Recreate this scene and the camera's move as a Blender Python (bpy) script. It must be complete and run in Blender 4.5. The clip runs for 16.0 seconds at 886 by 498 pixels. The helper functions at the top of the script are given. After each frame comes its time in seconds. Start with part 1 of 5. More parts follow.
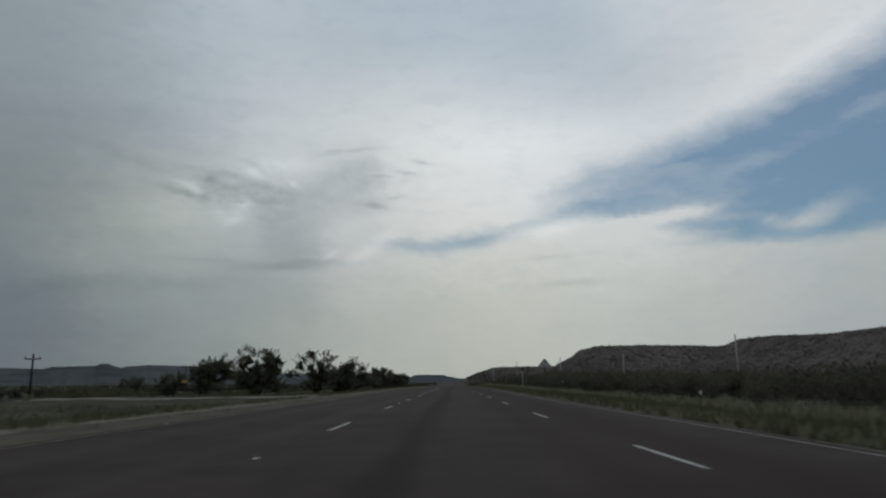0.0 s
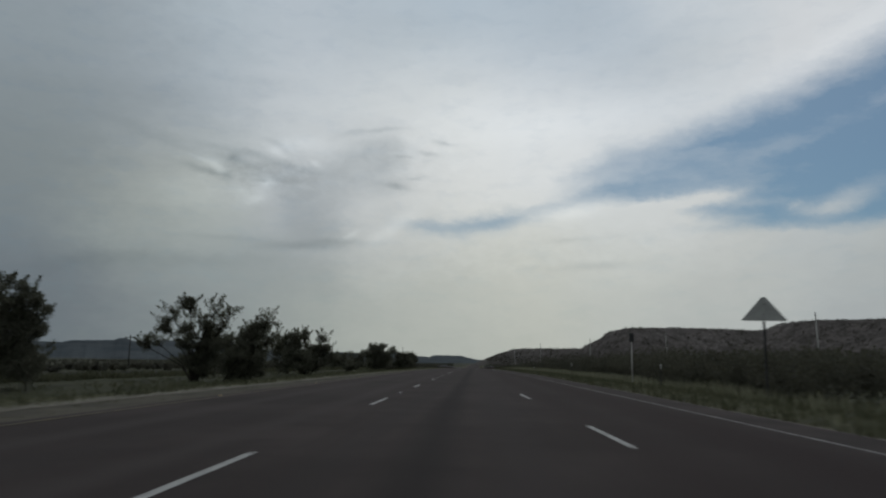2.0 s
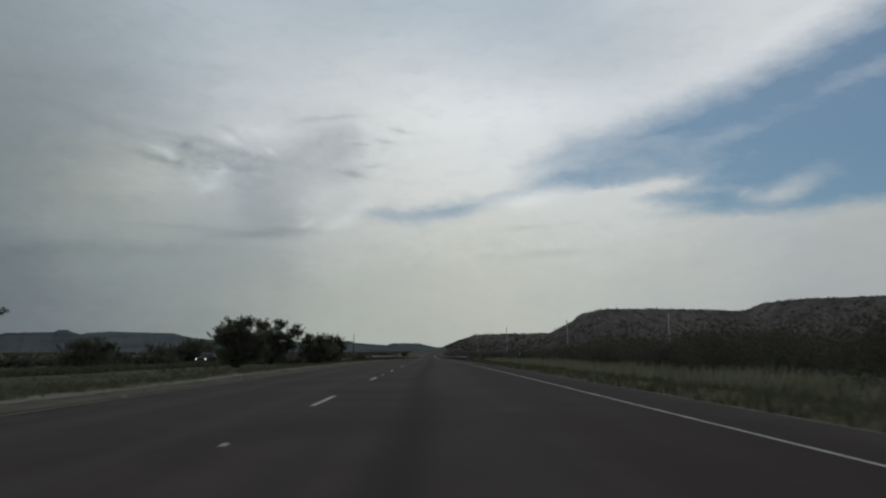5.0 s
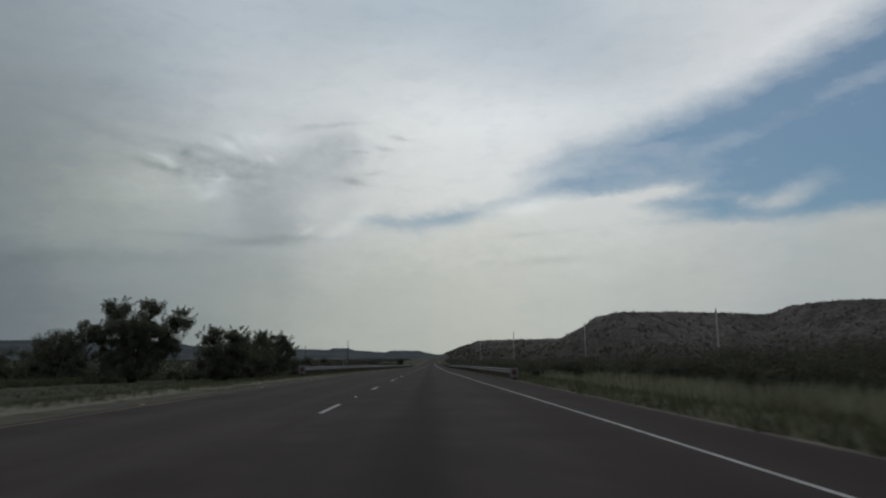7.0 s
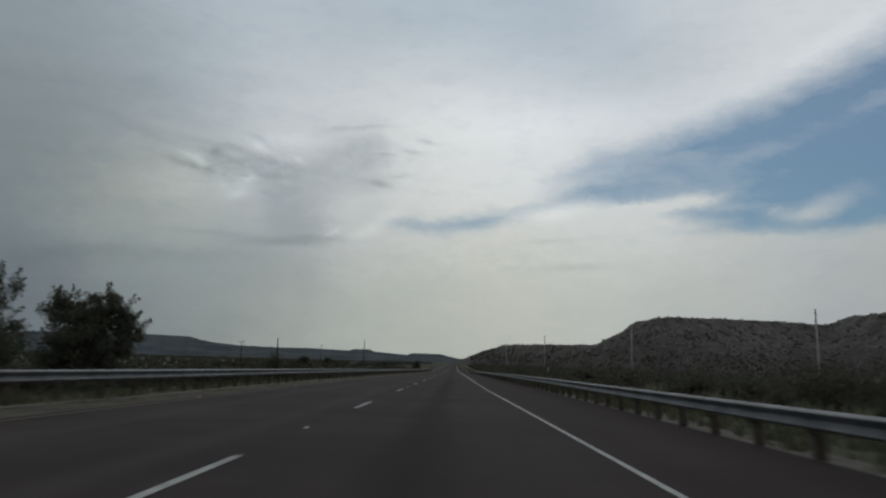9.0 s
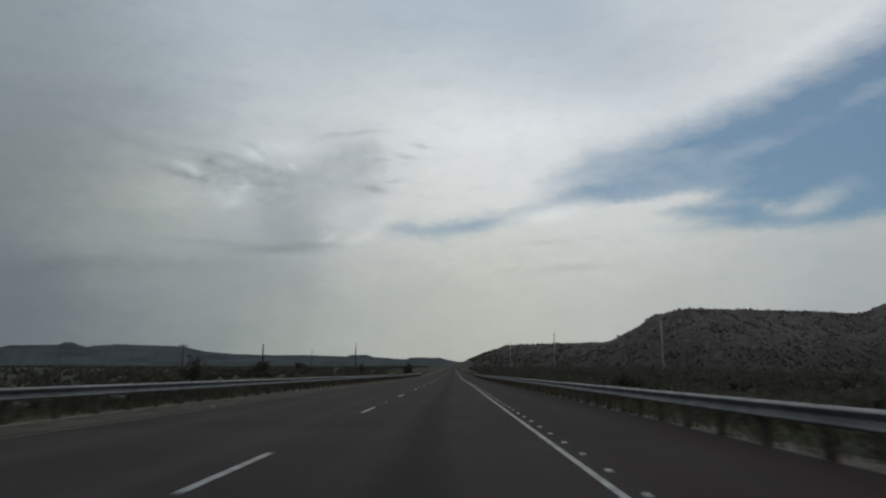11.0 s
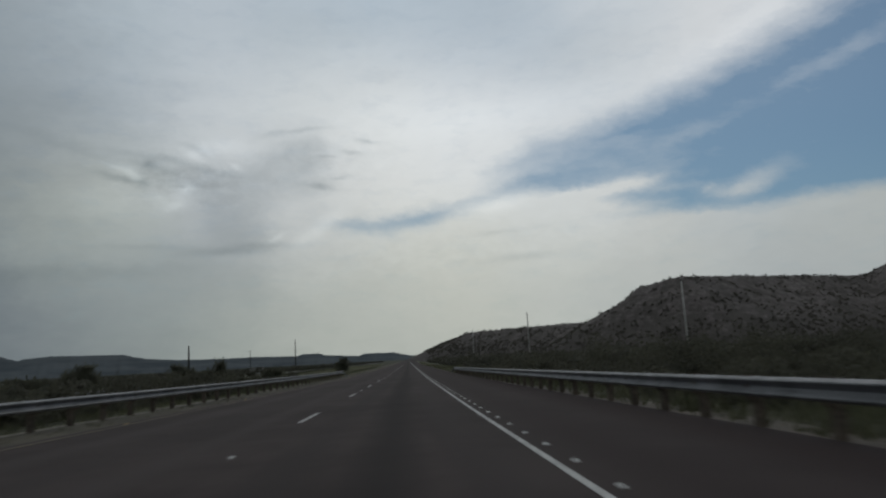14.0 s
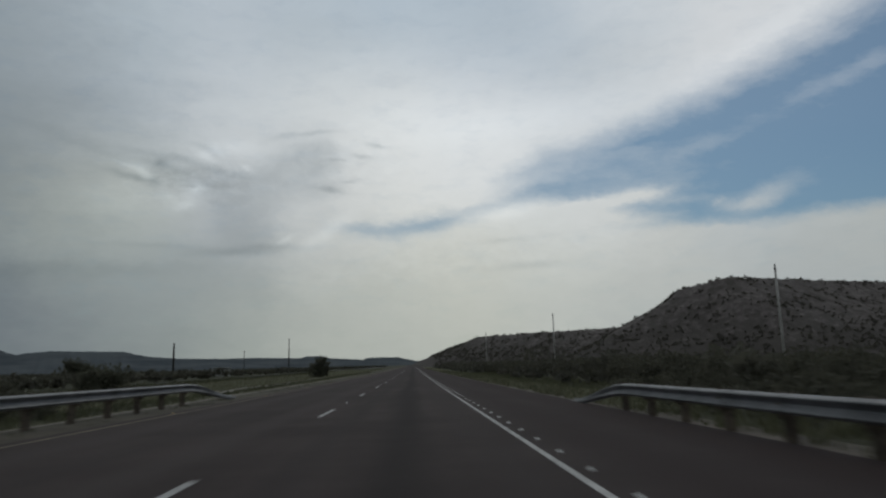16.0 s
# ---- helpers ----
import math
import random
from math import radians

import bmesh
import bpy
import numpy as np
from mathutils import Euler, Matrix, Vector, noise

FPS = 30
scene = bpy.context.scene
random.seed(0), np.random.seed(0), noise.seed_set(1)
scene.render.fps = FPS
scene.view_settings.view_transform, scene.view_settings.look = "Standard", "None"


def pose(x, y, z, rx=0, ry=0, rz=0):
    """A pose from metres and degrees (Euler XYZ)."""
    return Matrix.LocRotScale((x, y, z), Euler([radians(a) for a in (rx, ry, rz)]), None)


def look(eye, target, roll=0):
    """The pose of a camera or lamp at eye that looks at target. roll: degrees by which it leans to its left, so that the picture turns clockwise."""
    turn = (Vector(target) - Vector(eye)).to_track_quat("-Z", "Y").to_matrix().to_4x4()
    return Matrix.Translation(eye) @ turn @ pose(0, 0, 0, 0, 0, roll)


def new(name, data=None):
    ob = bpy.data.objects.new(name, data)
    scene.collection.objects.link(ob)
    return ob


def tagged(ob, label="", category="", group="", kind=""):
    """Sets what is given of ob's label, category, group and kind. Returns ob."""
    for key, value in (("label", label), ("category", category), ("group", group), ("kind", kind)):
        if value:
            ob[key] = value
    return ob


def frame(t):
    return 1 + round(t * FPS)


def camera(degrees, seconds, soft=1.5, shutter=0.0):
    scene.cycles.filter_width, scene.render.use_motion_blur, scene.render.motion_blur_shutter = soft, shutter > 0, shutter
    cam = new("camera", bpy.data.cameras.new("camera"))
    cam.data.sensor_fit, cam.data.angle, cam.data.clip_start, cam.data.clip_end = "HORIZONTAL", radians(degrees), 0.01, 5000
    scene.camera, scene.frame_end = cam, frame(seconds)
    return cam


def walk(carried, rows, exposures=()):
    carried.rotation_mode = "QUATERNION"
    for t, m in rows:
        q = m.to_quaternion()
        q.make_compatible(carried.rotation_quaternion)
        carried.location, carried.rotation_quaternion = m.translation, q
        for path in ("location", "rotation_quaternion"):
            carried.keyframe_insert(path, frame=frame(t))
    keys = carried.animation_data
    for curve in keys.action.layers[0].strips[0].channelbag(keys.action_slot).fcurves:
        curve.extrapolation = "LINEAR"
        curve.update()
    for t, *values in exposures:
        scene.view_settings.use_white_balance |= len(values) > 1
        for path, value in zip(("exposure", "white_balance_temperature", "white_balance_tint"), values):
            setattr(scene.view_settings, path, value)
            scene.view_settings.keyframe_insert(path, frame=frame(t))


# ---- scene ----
import itertools

# ---------------------------------------------------------------- camera
cam = camera(62.07, 16.0, soft=2.3, shutter=0.25)
ROWS = [
    (0.0, 2.61, 0.0, 0.98, 1.0, 10.2, 0.34), (0.5, 2.54, 14.82, 0.98, 0.73, 10.27, 0.35), (1.0, 2.48, 29.65, 0.98, 1.52, 8.85, -0.48),
    (1.5, 2.42, 44.47, 0.98, 1.86, 8.61, 0.3), (2.0, 2.35, 59.3, 0.98, 2.42, 8.74, -0.79), (2.5, 2.29, 74.12, 0.98, 2.96, 8.14, -1.21),
    (3.0, 2.22, 88.95, 0.98, 1.47, 7.27, -0.2), (3.5, 2.16, 103.77, 0.98, 0.01, 7.21, -0.15), (4.0, 2.12, 119.6, 0.97, -0.36, 7.29, 0.0),
    (5.25, 2.16, 155.66, 0.91, -0.9, 8.03, 0.03), (6.5, 2.16, 192.3, 0.82, -1.22, 8.71, 0.06), (7.0, 2.16, 208.2, 0.76, -0.8, 8.39, 0.14),
    (7.5, 2.18, 222.38, 0.68, -0.55, 8.48, 1.39), (8.0, 2.22, 237.9, 0.6, -0.48, 8.14, 1.59), (8.5, 2.2, 252.02, 0.5, 0.87, 8.49, -1.93),
    (9.75, 2.23, 289.09, 0.22, 1.0, 8.75, -0.8), (11.0, 2.26, 326.15, -0.1, 0.84, 8.96, -0.13), (11.5, 2.24, 340.97, -0.26, -2.03, 8.73, 0.79),
    (12.0, 2.21, 355.8, -0.4, -2.56, 7.76, 0.91), (12.5, 2.17, 370.2, -0.54, -2.67, 7.71, 2.38), (13.0, 2.18, 385.45, -0.69, -3.01, 7.28, 2.88),
    (13.5, 2.18, 400.27, -0.84, -2.39, 7.99, 2.19), (14.0, 2.18, 415.1, -0.98, -2.64, 8.38, 2.96), (14.5, 2.17, 429.3, -1.12, -2.17, 8.41, 3.59),
    (15.0, 2.18, 444.75, -1.25, -2.32, 7.06, 1.49), (15.5, 2.07, 459.57, -1.36, -2.66, 7.44, 1.88), (16.0, 2.04, 474.6, -1.46, -2.28, 8.88, 1.33)]
walk(cam, [(t, pose(x, y, z, 90 + pitch, roll, yaw)) for t, x, y, z, yaw, pitch, roll in ROWS])

# ---------------------------------------------------------------- node helpers


class Net:
    """Short hand for node trees: values are sockets, numbers or tuples."""

    def __init__(self, tree):
        self.tree = tree

    def node(self, kind, **props):
        n = self.tree.nodes.new(kind)
        for key, value in props.items():
            setattr(n, key, value)
        return n

    def put(self, socket, value):
        if isinstance(value, bpy.types.NodeSocket):
            self.tree.links.new(value, socket)
        else:
            socket.default_value = value

    def math(self, op, a, b=0.0, c=0.0, clamp=False):
        n = self.node("ShaderNodeMath", operation=op, use_clamp=clamp)
        for s, v in zip(n.inputs, (a, b, c)):
            self.put(s, v)
        return n.outputs[0]

    def vec(self, op, a, b=(0, 0, 0), c=(0, 0, 0)):
        n = self.node("ShaderNodeVectorMath", operation=op)
        for s, v in zip(n.inputs, (a, b, c)):
            self.put(s, v)
        return n.outputs["Value"] if op in ("DISTANCE", "LENGTH", "DOT_PRODUCT") else n.outputs["Vector"]

    def noise(self, vector, scale, detail=4.0, rough=0.55, colour=False):
        n = self.node("ShaderNodeTexNoise")
        self.put(n.inputs["Vector"], vector)
        n.inputs["Scale"].default_value, n.inputs["Detail"].default_value, n.inputs["Roughness"].default_value = scale, detail, rough
        return n.outputs["Color" if colour else "Fac"]

    def remap(self, value, lo, hi, to_lo=0.0, to_hi=1.0, smooth=True):
        n = self.node("ShaderNodeMapRange", interpolation_type="SMOOTHSTEP" if smooth else "LINEAR")
        for s, v in zip(n.inputs, (value, lo, hi, to_lo, to_hi)):
            self.put(s, v)
        return n.outputs[0]

    def mix(self, fac, a, b):
        n = self.node("ShaderNodeMix", data_type="RGBA")
        self.put(n.inputs[0], fac)
        self.put(n.inputs[6], a if isinstance(a, bpy.types.NodeSocket) else (*a, 1))
        self.put(n.inputs[7], b if isinstance(b, bpy.types.NodeSocket) else (*b, 1))
        return n.outputs[2]


def lin(c):
    """Linear values of an 8 bit screen colour."""
    return tuple((v / 255 / 12.92) if v < 10.3 else ((v / 255 + 0.055) / 1.055) ** 2.4 for v in c)


# ---------------------------------------------------------------- sky: blue gaps in a broken layer of high cloud
SUN_EL, SUN_AZ = 48.0, 12.0
world = bpy.data.worlds.new("sky")
scene.world = world
world.use_nodes = True
world.node_tree.nodes.clear()
S = Net(world.node_tree)
way = S.node("ShaderNodeTexCoord").outputs["Generated"]
split = S.node("ShaderNodeSeparateXYZ")
S.put(split.inputs[0], way)
az = S.math("MULTIPLY", S.math("ARCTAN2", split.outputs[0], split.outputs[1]), 57.2958)
el = S.math("MULTIPLY", S.math("ARCSINE", split.outputs[2]), 57.2958)
join = S.node("ShaderNodeCombineXYZ")
S.put(join.inputs[0], az)
S.put(join.inputs[1], el)
flat = join.outputs[0]
# wind-drawn warp: long in azimuth, short in elevation
stretched = S.vec("MULTIPLY", flat, (0.4, 1.0, 1.0))
w1 = S.vec("SUBTRACT", S.noise(stretched, 0.2, 4.0, 0.6, True), (0.5, 0.5, 0.5))
w2 = S.vec("SUBTRACT", S.noise(S.vec("MULTIPLY", flat, (0.6, 1.0, 1.0)), 1.1, 6.0, 0.65, True), (0.5, 0.5, 0.5))
p_soft = S.vec("ADD", S.vec("ADD", flat, S.vec("MULTIPLY", w1, (7.0, 2.6, 0))), S.vec("MULTIPLY", w2, (3.0, 1.4, 0)))
p_fine = S.vec("ADD", S.vec("ADD", flat, S.vec("MULTIPLY", w1, (0.7, 0.4, 0))), S.vec("MULTIPLY", w2, (1.7, 1.0, 0)))
p_flake = S.vec("ADD", flat, S.vec("MULTIPLY", w2, (1.1, 0.6, 0)))

# broad tones of the cloud layer: azimuth, elevation, screen colour
TONES = [
    (-31.7, 22.1, 148, 158, 165), (-31.3, 17.3, 135, 144, 149), (-31.0, 12.8, 130, 138, 140), (-30.7, 9.0, 128, 135, 136), (-30.4, 5.2, 110, 117, 120), (-30.1, 1.8, 108, 114, 116), (-26.3, 22.7, 160, 170, 178), (-25.9, 18.2, 150, 158, 164), (-25.5, 12.3, 160, 165, 162), (-25.3, 8.3, 163, 168, 158), (-25.1, 5.5, 130, 135, 136), (-24.9, 1.9, 122, 128, 126), (-20.3, 23.7, 172, 182, 190), (-20.0, 18.9, 160, 168, 175), (-20.5, 12.7, 178, 182, 178), (-20.3, 8.6, 160, 165, 160), (-19.3, 4.9, 135, 140, 138), (-19.1, 1.6, 135, 140, 134)]
TONES += [
    (-13.9, 24.4, 178, 187, 196), (-13.8, 21.1, 192, 197, 202), (-13.6, 17.8, 198, 202, 204), (-14.2, 11.0, 165, 170, 175), (-13.2, 5.9, 150, 154, 150), (-13.1, 2.1, 152, 156, 148), (-9.4, 24.7, 172, 183, 193), (-8.4, 20.2, 207, 210, 211), (-8.3, 14.7, 185, 189, 192), (-7.3, 11.7, 196, 198, 198), (-7.2, 7.3, 178, 180, 174), (-6.7, 2.1, 165, 168, 160), (-2.0, 25.4, 170, 183, 195), (-2.0, 21.2, 203, 207, 210), (-1.5, 17.9, 216, 218, 218), (-1.5, 13.1, 213, 214, 212), (-1.9, 6.1, 185, 187, 180), (-1.9, 1.7, 172, 175, 168)]
TONES += [
    (4.5, 25.7, 172, 184, 195), (4.4, 21.6, 190, 197, 205), (4.4, 18.2, 219, 221, 222), (4.4, 14.8, 215, 217, 218), (4.3, 8.2, 198, 199, 192), (4.2, 3.4, 180, 182, 174), (11.7, 23.3, 176, 187, 198), (11.6, 19.2, 210, 213, 216), (11.3, 12.4, 208, 211, 213), (11.2, 8.1, 196, 198, 193), (11.1, 3.8, 178, 181, 176), (17.8, 24.6, 196, 202, 208), (18.4, 20.6, 202, 206, 210), (17.2, 11.3, 206, 208, 208), (19.0, 7.4, 192, 194, 190), (18.0, 4.1, 172, 176, 174), (24.9, 22.4, 207, 209, 212), (25.6, 11.0, 195, 202, 208)]
TONES += [
    (24.7, 7.9, 188, 191, 188), (29.4, 23.4, 205, 208, 212), (28.8, 6.5, 180, 184, 182), (27.3, 3.9, 163, 169, 173)]
SIGMA = 4.3
REST = 0.002
tone_sum = S.vec("ADD", tuple(v * REST for v in lin((150, 157, 161))), (0, 0, 0))
weight_sum = REST
for a, e, r, g, b in TONES:
    k = 0.955 if a < -22 else 0.955 if a > 18 and e < 13 else 1.02 if -16 < a < -5 and 5 < e < 16 else 1.005
    blueing = 0.018 * min(1.0, max(0.0, -a / 22)) if e < 9.5 else 0.0
    d = S.vec("DISTANCE", p_soft, (a, e, 0))
    w = S.math("EXPONENT", S.math("MULTIPLY", S.math("MULTIPLY", d, d), -1 / SIGMA ** 2))
    tone_sum = S.vec("MULTIPLY_ADD", w, lin((r * k * (0.992 - blueing), g * k, b * k * (1.0 + 2 * blueing))), tone_sum)
    weight_sum = S.math("ADD", w, weight_sum)
inverse = S.math("DIVIDE", 1.0, weight_sum)
tone = S.vec("MULTIPLY", tone_sum, inverse)


def ellipses(place, items, total=0.0):
    """The sum of soft ellipses: azimuth, elevation, radii, tilt in degrees, weight."""
    for a, e, ru, rv, tilt, weight in items:
        c, s = math.cos(radians(tilt)), math.sin(radians(tilt))
        d = S.vec("SUBTRACT", place, (a, e, 0))
        u = S.vec("DOT_PRODUCT", d, (c / ru, s / ru, 0))
        v = S.vec("DOT_PRODUCT", d, (-s / rv, c / rv, 0))
        q = S.math("ADD", S.math("MULTIPLY", u, u), S.math("MULTIPLY", v, v))
        total = S.math("MULTIPLY_ADD", S.math("EXPONENT", S.math("MULTIPLY", q, -0.9)), weight, total)
    return total


# gaps, veils over them, darker and brighter flakes of cloud
GAPS = [
    (-0.6, 10.5, 3.0, 0.55, 6, 0.7), (2.5, 11.0, 2.2, 0.6, 10, 0.5), (-4.2, 10.6, 1.98, 0.35, -3, 0.45), (6.6, 12.2, 2.64, 0.44, 12, 0.35), (13.3, 13.5, 3.4, 0.9, 12, 0.15), (10.7, 13.3, 2.64, 0.44, 8, 0.14), (19.5, 10.2, 3.08, 0.35, 4, 0.35), (19.2, 16.3, 2.64, 0.26, 6, 0.25)]
VEILS = [
    (15.8, 12.0, 4.0, 0.55, 10, 0.6), (13.2, 11.6, 3.6, 0.55, 12, 0.5), (18.4, 12.3, 1.76, 0.44, 5, 0.6), (20.8, 11.7, 2.64, 0.35, 0, 0.35), (26.8, 11.4, 1.98, 0.75, 18, 0.8), (25.0, 10.9, 1.54, 0.44, 0, 0.6), (23.4, 11.3, 0.44, 0.22, 0, 0.5), (33.0, 19.0, 6.5, 0.7, 17, 0.26), (24.5, 15.8, 3.2, 0.4, 14, 0.13), (22.0, 15.3, 2.6, 0.6, 18, 0.15), (24.2, 9.5, 3.52, 0.26, 4, 0.35)]
MASS = [
    (-9.7, 14.7, 3.30, 2.29, 10, 0.8), (-13.1, 12.2, 2.64, 1.98, 0, 0.75), (-15.9, 13.8, 2.42, 1.06, -8, 0.55), (-7.1, 16.2, 2.20, 1.50, 15, 0.55), (-12.3, 9.7, 3.52, 1.32, 0, 0.6), (-6.3, 13.4, 1.98, 0.97, 20, 0.4)]
SHADE = [
    (-18.5, 14.8, 1.98, 0.31, -12, 0.55), (-17.7, 13.9, 1.50, 0.70, -20, 0.42), (-14.3, 14.6, 2.64, 0.31, -8, 0.55), (-21.6, 14.0, 1.59, 0.26, -10, 0.5), (-20.1, 13.7, 1.15, 0.22, -8, 0.5), (-19.3, 13.6, 0.40, 0.53, 0, 0.5), (-18.9, 15.1, 0.44, 0.35, 0, 0.5), (-17.1, 15.3, 1.32, 0.26, -15, 0.4), (-13.4, 8.7, 3.30, 0.35, 2, 0.75), (-10.7, 9.1, 1.76, 0.26, 0, 0.5), (-19.1, 9.0, 2.64, 0.22, 0, 0.3), (-6.3, 13.5, 1.06, 0.22, -8, 0.7), (-4.9, 14.2, 0.62, 0.13, 4, 0.5), (-7.5, 17.8, 1.59, 0.18, 6, 0.6), (-10.1, 17.4, 1.06, 0.22, 15, 0.35), (-2.6, 16.9, 0.97, 0.18, -8, 0.7), (-3.8, 16.1, 0.88, 0.18, -10, 0.6), (-5.8, 15.8, 0.70, 0.13, 0, 0.4), (-15.9, 16.4, 1.15, 0.22, -12, 0.3), (-19.5, 15.6, 2.20, 0.26, -8, 0.4), (7.5, 9.4, 1.76, 0.18, 3, 0.3), (9.0, 7.4, 2.64, 0.26, 3, 0.35)]
SHADE_WIDE = [
    (-24.4, 16.0, 3.8, 0.43, -14, 0.35), (-21.5, 7.2, 5.49, 0.6, 3, 0.35), (-28.5, 6.7, 3.8, 0.6, 10, 0.3), (15.3, 22.7, 5.07, 1.94, 8, 0.28), (9.2, 25.7, 4.64, 2.15, 0, 0.2), (-7.6, 25.0, 6.75, 1.51, 0, 0.2), (-22.1, 18.3, 5.07, 1.29, 0, 0.2)]
GLINT = [
    (-20.4, 14.5, 0.57, 0.35, -25, 0.5), (-19.9, 14.1, 0.35, 0.40, 30, 0.4), (-21.4, 14.7, 0.79, 0.18, -12, 0.5), (-16.3, 13.2, 0.66, 0.40, 20, 1.0), (-17.2, 12.1, 1.15, 0.40, 10, 0.6), (-18.4, 12.6, 0.70, 0.26, 0, 0.5), (-15.9, 15.8, 0.70, 0.26, -25, 0.5), (-15.0, 16.2, 0.62, 0.26, -35, 0.4), (-13.7, 16.5, 1.76, 0.44, 0, 0.3), (-22.1, 11.9, 2.64, 1.15, 0, 0.3), (-12.7, 15.0, 0.53, 0.18, -20, 0.4), (0.8, 18.9, 6.33, 1.72, 0, 0.18), (8.0, 18.3, 8.44, 1.29, 8, 0.2), (25.8, 21.4, 6.75, 1.03, 25, 0.2), (7.5, 11.6, 2.64, 0.62, 8, 0.35), (-6.4, 10.4, 2.2, 0.5, 35, 0.4), (-9.8, 9.6, 0.7, 0.18, 30, 0.4)]


def cubic(x, c3, c2, c1, c0):
    return S.math("MULTIPLY_ADD", S.math("MULTIPLY_ADD", S.math("MULTIPLY_ADD", x, c3, c2), x, c1), x, c0)


fine_axes = S.node("ShaderNodeSeparateXYZ")
S.put(fine_axes.inputs[0], p_fine)
faz, fel = S.math("MAXIMUM", S.math("MINIMUM", fine_axes.outputs[0], 38.0), 2.0), fine_axes.outputs[1]
below = S.math("SUBTRACT", cubic(faz, 0.000146, -0.00471, 0.2917, 13.19), fel)
above = S.math("SUBTRACT", fel, cubic(S.math("MINIMUM", faz, 30.0), 0.000898, -0.04694, 0.5966, 9.76))
widening = S.math("ADD", 1.0, S.math("MULTIPLY", S.math("MAXIMUM", S.math("SUBTRACT", faz, 16.0), 0.0), 0.075))
opening = S.math("MULTIPLY", S.remap(S.math("DIVIDE", below, widening), -1.1, 1.3), S.remap(above, -0.5, 1.2))
opening = S.math("MULTIPLY", opening, S.math("MULTIPLY", S.remap(faz, 5.0, 11.0), S.remap(faz, 8.0, 27.0, 0.52, 0.94)))
opening = S.math("MULTIPLY", opening, S.remap(fine_axes.outputs[0], 60.0, 40.0))
wisps = S.noise(S.vec("MULTIPLY", p_fine, (0.35, 1.0, 1.0)), 0.9, 6.0, 0.65)
gaps = ellipses(p_fine, GAPS, S.math("MULTIPLY", opening, 1.35))
veils = ellipses(p_fine, VEILS, S.math("MULTIPLY", S.math("SUBTRACT", wisps, 0.5), 0.6))
blue = S.remap(S.math("SUBTRACT", gaps, veils), 0.0, 1.2, smooth=False)
mass = S.remap(ellipses(p_fine, MASS), 0.2, 0.9)
shade = S.math("MULTIPLY_ADD", mass, 0.62, ellipses(p_fine, SHADE_WIDE, ellipses(p_flake, SHADE)))
glint = ellipses(p_flake, GLINT)
# long fans of high cloud, rising to one side
fan = S.node("ShaderNodeVectorRotate", rotation_type="Z_AXIS")
S.put(fan.inputs["Vector"], p_soft)
fan.inputs["Angle"].default_value = radians(-17)
fans = S.noise(S.vec("MULTIPLY", fan.outputs[0], (0.1, 0.75, 1.0)), 0.55, 6.0, 0.6)
streaks = S.noise(S.vec("MULTIPLY", p_soft, (0.35, 1.0, 1.0)), 0.4, 6.0, 0.6)
curds = S.noise(S.vec("MULTIPLY", p_fine, (0.7, 1.0, 1.0)), 0.9, 6.0, 0.65)
side = S.remap(az, -8.0, 6.0)
lines = S.math("ADD", S.math("MULTIPLY", fans, side), S.math("MULTIPLY", streaks, S.math("SUBTRACT", 1.0, side)))
grain = S.math("ADD", S.math("MULTIPLY", S.math("SUBTRACT", lines, 0.5), 0.075), S.math("MULTIPLY", S.math("SUBTRACT", curds, 0.5), 0.07))
light = S.math("ADD", S.math("ADD", 1.0, grain), S.math("SUBTRACT", S.math("MULTIPLY", glint, 0.34), S.math("MULTIPLY", shade, 0.29)))
# a curdled field of broken flakes
curdled = ellipses(flat, [(-17.0, 13.8, 4.4, 1.9, 0, 1.0), (-6.0, 15.5, 4.5, 2.4, 0, 0.45), (3.5, 8.0, 14.0, 1.8, 4, 0.3)])
flakes = S.noise(S.vec("MULTIPLY", p_flake, (0.6, 1.0, 1.0)), 1.2, 5.0, 0.62)
light = S.math("MULTIPLY_ADD", S.math("MULTIPLY", S.math("SUBTRACT", S.remap(flakes, 0.3, 0.7), 0.55), curdled), 0.2, light)
# the thicker cloud is a little bluer
tinge = S.vec("MULTIPLY_ADD", S.math("MINIMUM", shade, 1.2), (-0.035, 0.0, 0.02), (1, 1, 1))
cloud = S.vec("MULTIPLY", S.vec("MULTIPLY", tone, light), tinge)
clear = S.node("ShaderNodeTexSky", sky_type="NISHITA", sun_disc=False)
clear.sun_elevation, clear.sun_rotation = radians(SUN_EL), radians(SUN_AZ)
clear.air_density, clear.dust_density, clear.ozone_density = 1.0, 1.2, 2.0
clear_light = S.vec("MULTIPLY", clear.outputs[0], (0.0275, 0.0382, 0.0428))
sky_colour = S.mix(S.math("MULTIPLY", blue, 0.95), cloud, clear_light)
back = S.node("ShaderNodeBackground")
S.put(back.inputs[0], sky_colour)
back.inputs[1].default_value = 1.0
world_out = S.node("ShaderNodeOutputWorld")
S.tree.links.new(back.outputs[0], world_out.inputs[0])

sun = new("sun", bpy.data.lights.new("sun", "SUN"))
sun.data.energy, sun.data.angle, sun.data.color = 0.3, radians(25), (1.0, 0.96, 0.9)
sun.matrix_world = look((0, 0, 0), (-math.sin(radians(SUN_AZ)) * math.cos(radians(SUN_EL)), -math.cos(radians(SUN_AZ)) * math.cos(radians(SUN_EL)), -math.sin(radians(SUN_EL))))

# ---------------------------------------------------------------- materials


